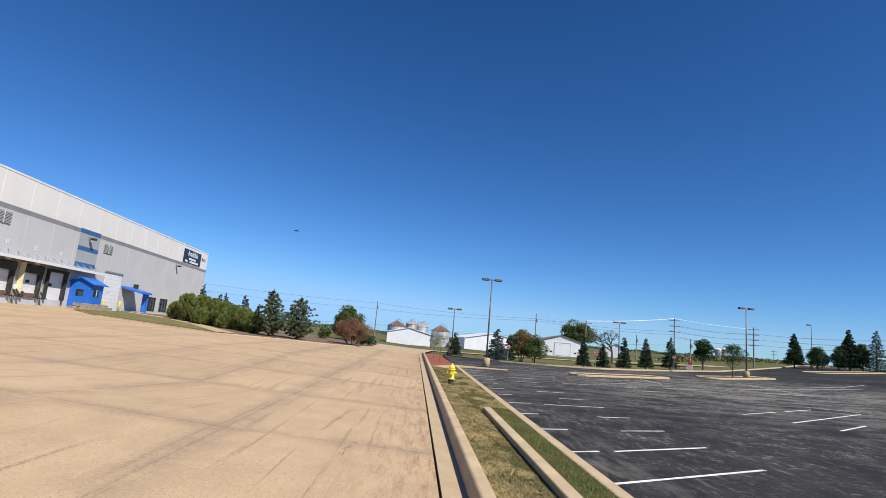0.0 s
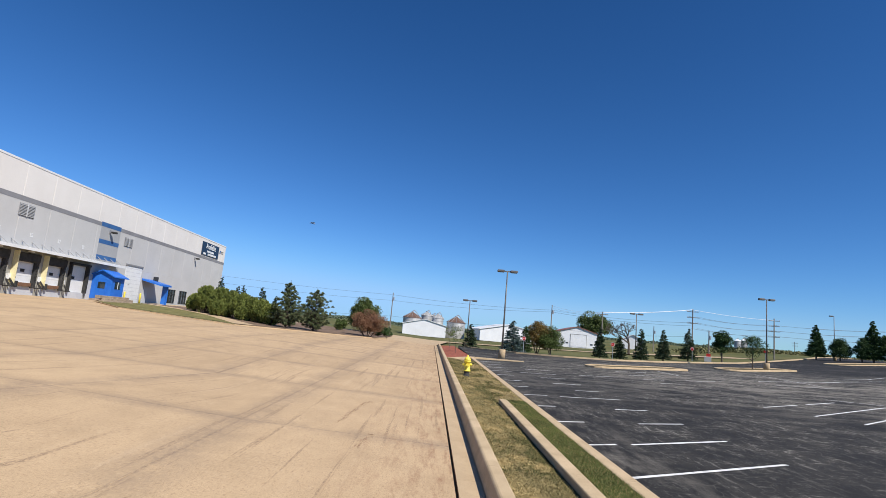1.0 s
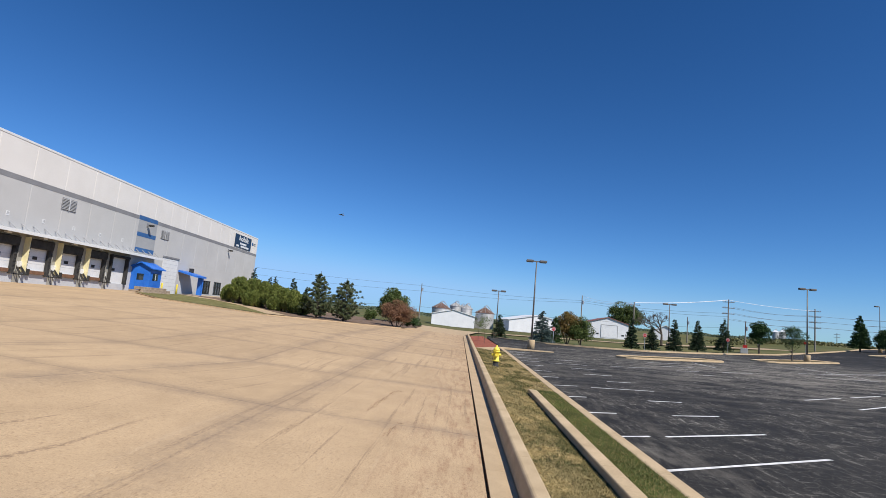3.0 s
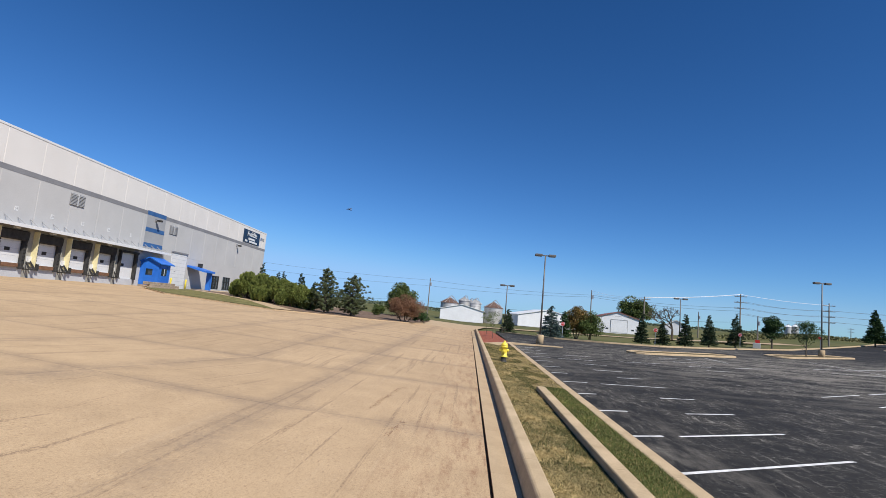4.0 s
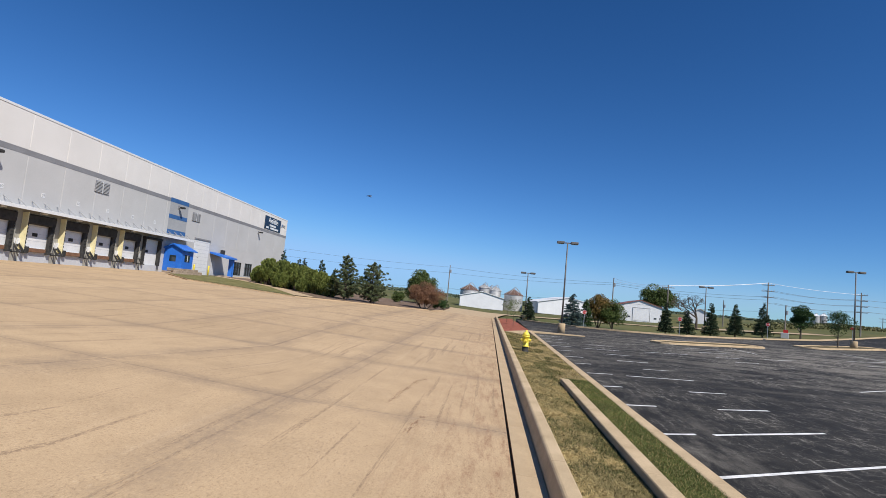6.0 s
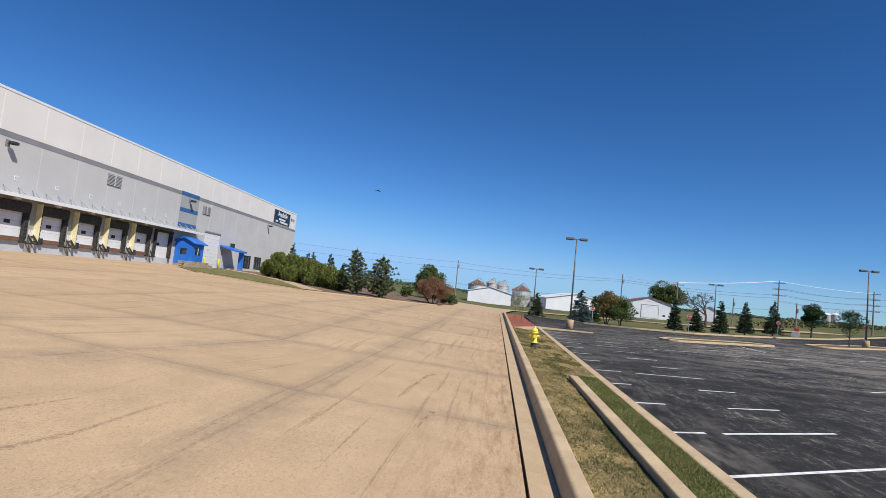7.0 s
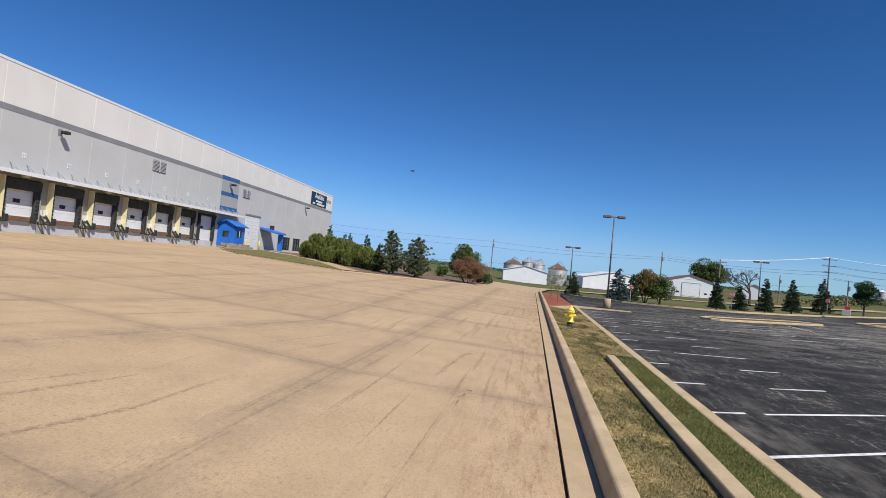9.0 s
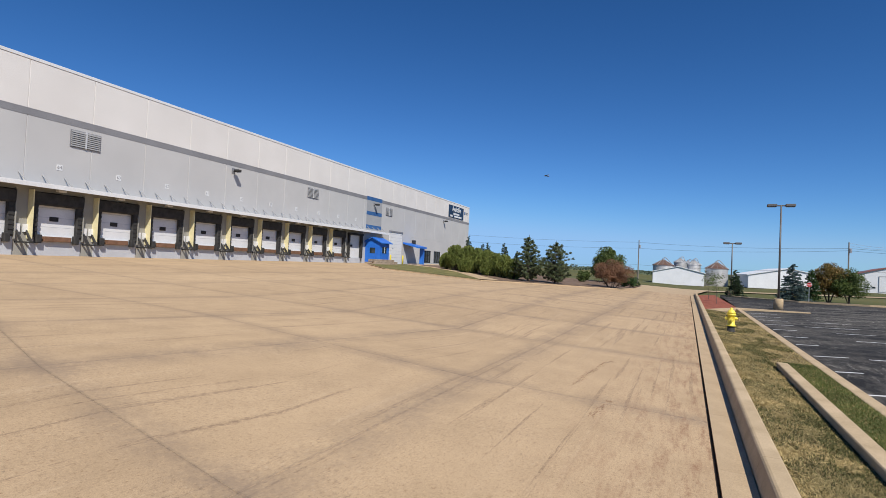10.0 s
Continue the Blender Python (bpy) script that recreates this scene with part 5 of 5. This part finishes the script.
tagged(wires("overhead_wires", lines, 0.022, M["wire"], 0.5), "thin dark overhead power lines", "power lines", "", "stuff")
ends = [tops[17.95] + Vector((0, 0, -0.1)), tops[26.47] + Vector((0, 0, -0.1)), tops[33.25] + Vector((0, 0, -0.4))]
bright = bmesh.new()
for p, q, r in zip(ends, ends[1:], (0.05, 0.028)):
    run = [p.lerp(q, k / 10) - Vector((0, 0, 1.0 * (k / 10) * (1 - k / 10))) for k in range(11)]
    for a, c in zip(run, run[1:]):
        tube(bright, a, c, r, r, 6)
tagged(new("bright_cables", mesh_of(bright, "bright_cables", M["bright_wire"])), "sunlit pale cables between utility poles", "power lines", "", "stuff")
faint = [(tops[12.73] + Vector((0, 0, -0.1 - k)), ends[0] + Vector((0, 0, -0.2 * k))) for k in (0.0, 0.5)]
tagged(wires("thin_cables", faint, 0.018, M["bright_wire"], 0.5), "thin pale cables between utility poles", "power lines", "", "stuff")


def octagon(r, y0, y1):
    return prism([(r * math.cos(math.pi / 8 + i * math.pi / 4), r * math.sin(math.pi / 8 + i * math.pi / 4)) for i in range(8)], y0, y1)


def stop_sign(x, y):
    s = thing("stop_sign", x, y, land(x, y) - 0.2, "red octagonal stop sign on a steel post", "stop sign", "stop signs", -math.degrees(math.atan2(x, y)))
    part("post", boxed(-0.03, 0.03, -0.02, 0.02, 0, 2.2), M["steel"], s)
    plate = part("plate", octagon(0.25, -0.05, -0.03), M["lettering"], s)
    face = part("face", octagon(0.228, -0.056, -0.05), M["stopred"], s)
    for ob in (plate, face):
        ob.matrix_basis = pose(0, 0, 1.95)
    cu = bpy.data.curves.new("word", "FONT")
    cu.body, cu.size, cu.align_x, cu.align_y = "STOP", 0.17, "CENTER", "CENTER"
    w = new("word", cu)
    w.data.materials.append(M["lettering"])
    w.parent = s
    w.matrix_basis = pose(0, -0.06, 1.95, 90, 0, 0)


stop_sign(11.2, 64.6)
stop_sign(37.0, 75.2)
stop_sign(22.0, 64.5)

mon = thing("entrance_sign", 43.3, 83.0, land(43.3, 83.0) - 0.15, "low pale block sign with a red board", "sign", "", -28)
part("plinth", boxed(-0.5, 0.5, -0.25, 0.25, 0, 0.8, bevel=0.03), M["wall_grey"], mon)
part("board", boxed(-0.2, 0.4, -0.06, 0.06, 0.8, 1.25), M["stopred"], mon)
small = thing("red_board", 40.4, 64.0, land(40.4, 64.0), "small red notice board on a post", "sign", "", -32)
part("post", boxed(-0.03, 0.03, -0.03, 0.03, 0, 2.4), M["steel"], small)
part("board", boxed(-0.22, 0.22, -0.05, -0.03, 2.0, 2.25), M["stopred"], small)

# ---- hydrant ----
hyd = thing("fire_hydrant", 1.8, 26.6, 0.11, "yellow fire hydrant with a black base on the verge", "hydrant")
part("foot", lathe([(0.19, 0), (0.19, 0.06), (0.14, 0.08), (0.14, 0.28)], 20), M["black"], hyd, "black hydrant foot", True)
part("barrel", lathe([(0.19, 0.28), (0.19, 0.32), (0.14, 0.33), (0.135, 0.72), (0.18, 0.73), (0.18, 0.79), (0.15, 0.80)], 24), M["hydrant"], hyd, "", True)
part("bonnet", lathe([(0.165, 0.80), (0.16, 0.86), (0.125, 0.93), (0.06, 0.97), (0.05, 0.98), (0.05, 1.04), (0.03, 1.06)], 20), M["hydrant"], hyd, "", True)
for s in (-1, 1):
    noz = part("nozzle", tubed((s * 0.08, 0, 0.60), (s * 0.22, 0, 0.60), 0.07, 0.07, 14), M["hydrant"], hyd)
    part("nozzle_cap", tubed((s * 0.22, 0, 0.60), (s * 0.25, 0, 0.60), 0.035, 0.03, 5), M["hydrant"], noz)
noz = part("nozzle", tubed((0, -0.08, 0.56), (0, -0.24, 0.56), 0.09, 0.09, 16), M["hydrant"], hyd)
part("nozzle_cap", tubed((0, -0.24, 0.56), (0, -0.28, 0.56), 0.04, 0.035, 5), M["hydrant"], noz)

# ---- clay scuffs on the court ----
def scuff(points, width, label):
    """A ragged smear of small clay crumbs along a line."""
    bm = bmesh.new()
    for (x, y), (u, v) in zip(points, points[1:]):
        for k in range(int(46 * math.hypot(u - x, v - y)) + 1):
            f = random.random()
            cx = x + (u - x) * f + random.gauss(0, width * 0.4)
            cy = y + (v - y) * f + random.gauss(0, 0.02)
            a, l, w = random.uniform(-0.6, 0.6), random.uniform(0.008, 0.05), random.uniform(0.004, 0.014)
            ring = []
            for p, q in ((-l, 0), (0, -w), (l, 0), (0, w)):
                px, py = cx - math.sin(a) * p + math.cos(a) * q, cy + math.cos(a) * p + math.sin(a) * q
                ring.append(bm.verts.new((px, py, 0.0423 * (0.46 - px) + 0.006)))
            f2 = bm.faces.new(ring)
            f2.normal_update()
            if f2.normal.z < 0:
                f2.normal_flip()
    tagged(new("clay_scuff", mesh_of(bm, "clay_scuff", M["rust"])), label, "stain", "", "structure")


scuff([(-1.62, 15.7), (-1.72, 15.9), (-1.86, 15.5), (-1.92, 14.6), (-2.0, 13.4), (-2.05, 12.4)], 0.09, "reddish clay scuff on the concrete court")
scuff([(-1.2, 11.6), (-1.28, 10.9), (-1.36, 10.2)], 0.08, "short clay scuff on the concrete court")

# ---- model aircraft ----
plane = thing("model_aircraft", 0, 0, 0, "small dark model aircraft with straight wings in flight", "aircraft")
plane.matrix_basis = Matrix.Translation((-20.4, 82.7, 16.8)) @ pose(0, 0, 0, 8, 6, 150) @ Matrix.Scale(0.62, 4)
part("fuselage", lathe([(0.03, -0.75), (0.09, -0.4), (0.11, 0.1), (0.10, 0.45), (0.05, 0.6)], 12), M["black"], plane).matrix_basis = pose(0, 0, 0, -90, 0, 0)
part("wing", boxed(-0.85, 0.85, 0.0, 0.28, 0.08, 0.12, bevel=0.015), M["band"], plane)
part("tailplane", boxed(-0.32, 0.32, -0.75, -0.58, 0.02, 0.04), M["band"], plane)
part("fin", prism([(-0.01, 0.02), (0.01, 0.02), (0.01, 0.26), (-0.01, 0.26)], -0.75, -0.58), M["band"], plane)
for s in (-1, 1):
    part("landing_leg", tubed((0, 0.25, -0.05), (s * 0.2, 0.25, -0.25), 0.015, 0.015, 5), M["black"], plane)

# ---- court slabs ----
def joint_point(u, v):
    """Where the joints meet, u metres from the kerb line and v metres along it: the joints fan out a little near the court's edge."""
    near = min(max((u - 3.9) / 4.5, 0.0), 1.0) * (1.0 - min(max((u - 14.0) / 14.0, 0.0), 1.0))
    fade = 1.0 - min(max((v - 17.6) / 19.0, 0.0), 1.0)
    dx = 0.24 * (min(max(v, 0.0), 17.6) - 11.4) * near * fade
    dy = 0.31 * min(max(u - 3.9, 0.0), 10.0) * min(max(17.6 - v, 0.0), 12.6) / 12.6 * (1.0 - min(max((u - 14.0) / 20.0, 0.0), 1.0))
    return -u + dx, v + dy


SU = [-0.44, 3.9, 8.4, 12.9, 17.2, 21.5, 25.8, 30.1, 34.4, 39.95]
SV = [5.05 + 6.3 * k for k in range(-5, 11)]


def slab_mesh(u0, u1, v0, v1):
    """One cast slab: a flat top with worn, bevelled edges and short sides, that carries its place in the court as UVs."""
    bm = bmesh.new()
    uv = bm.loops.layers.uv.new("court")
    rings, marks = [], []
    for inset, drop in ((0.002, -0.12), (0.002, -0.004), (0.006, 0.0)):
        ring, mark = [], []
        for a, b in ((u0 + inset, v0 + inset), (u0 + inset, v1 - inset), (u1 - inset, v1 - inset), (u1 - inset, v0 + inset)):
            fa, fb = (a - u0) / (u1 - u0), (b - v0) / (v1 - v0)
            c = [joint_point(p, q) for p, q in ((u0, v0), (u1, v0), (u0, v1), (u1, v1))]
            x, y = [(c[0][k] * (1 - fa) + c[1][k] * fa) * (1 - fb) + (c[2][k] * (1 - fa) + c[3][k] * fa) * fb for k in (0, 1)]
            ring.append(bm.verts.new((x, y, (0.048 * -x if x < 0 else 0.0) + drop)))
            mark.append((a, b))
        rings.append(ring)
        marks.append(mark)
    faces = [bm.faces.new(rings[-1])]
    places = {v: m for ring, mark in zip(rings, marks) for v, m in zip(ring, mark)}
    for lower, upper in zip(rings, rings[1:]):
        for k in range(4):
            faces.append(bm.faces.new((lower[k], lower[(k + 1) % 4], upper[(k + 1) % 4], upper[k])))
    bmesh.ops.recalc_face_normals(bm, faces=faces)
    for f in bm.faces:
        for loop in f.loops:
            loop[uv].uv = places[loop.vert]
    return mesh_of(bm, "slab", M["court"])


for u0, u1 in zip(SU, SU[1:]):
    for v0, v1 in zip(SV, SV[1:]):
        ob = new("slab", slab_mesh(u0, u1, v0, v1))
        ob.parent = court
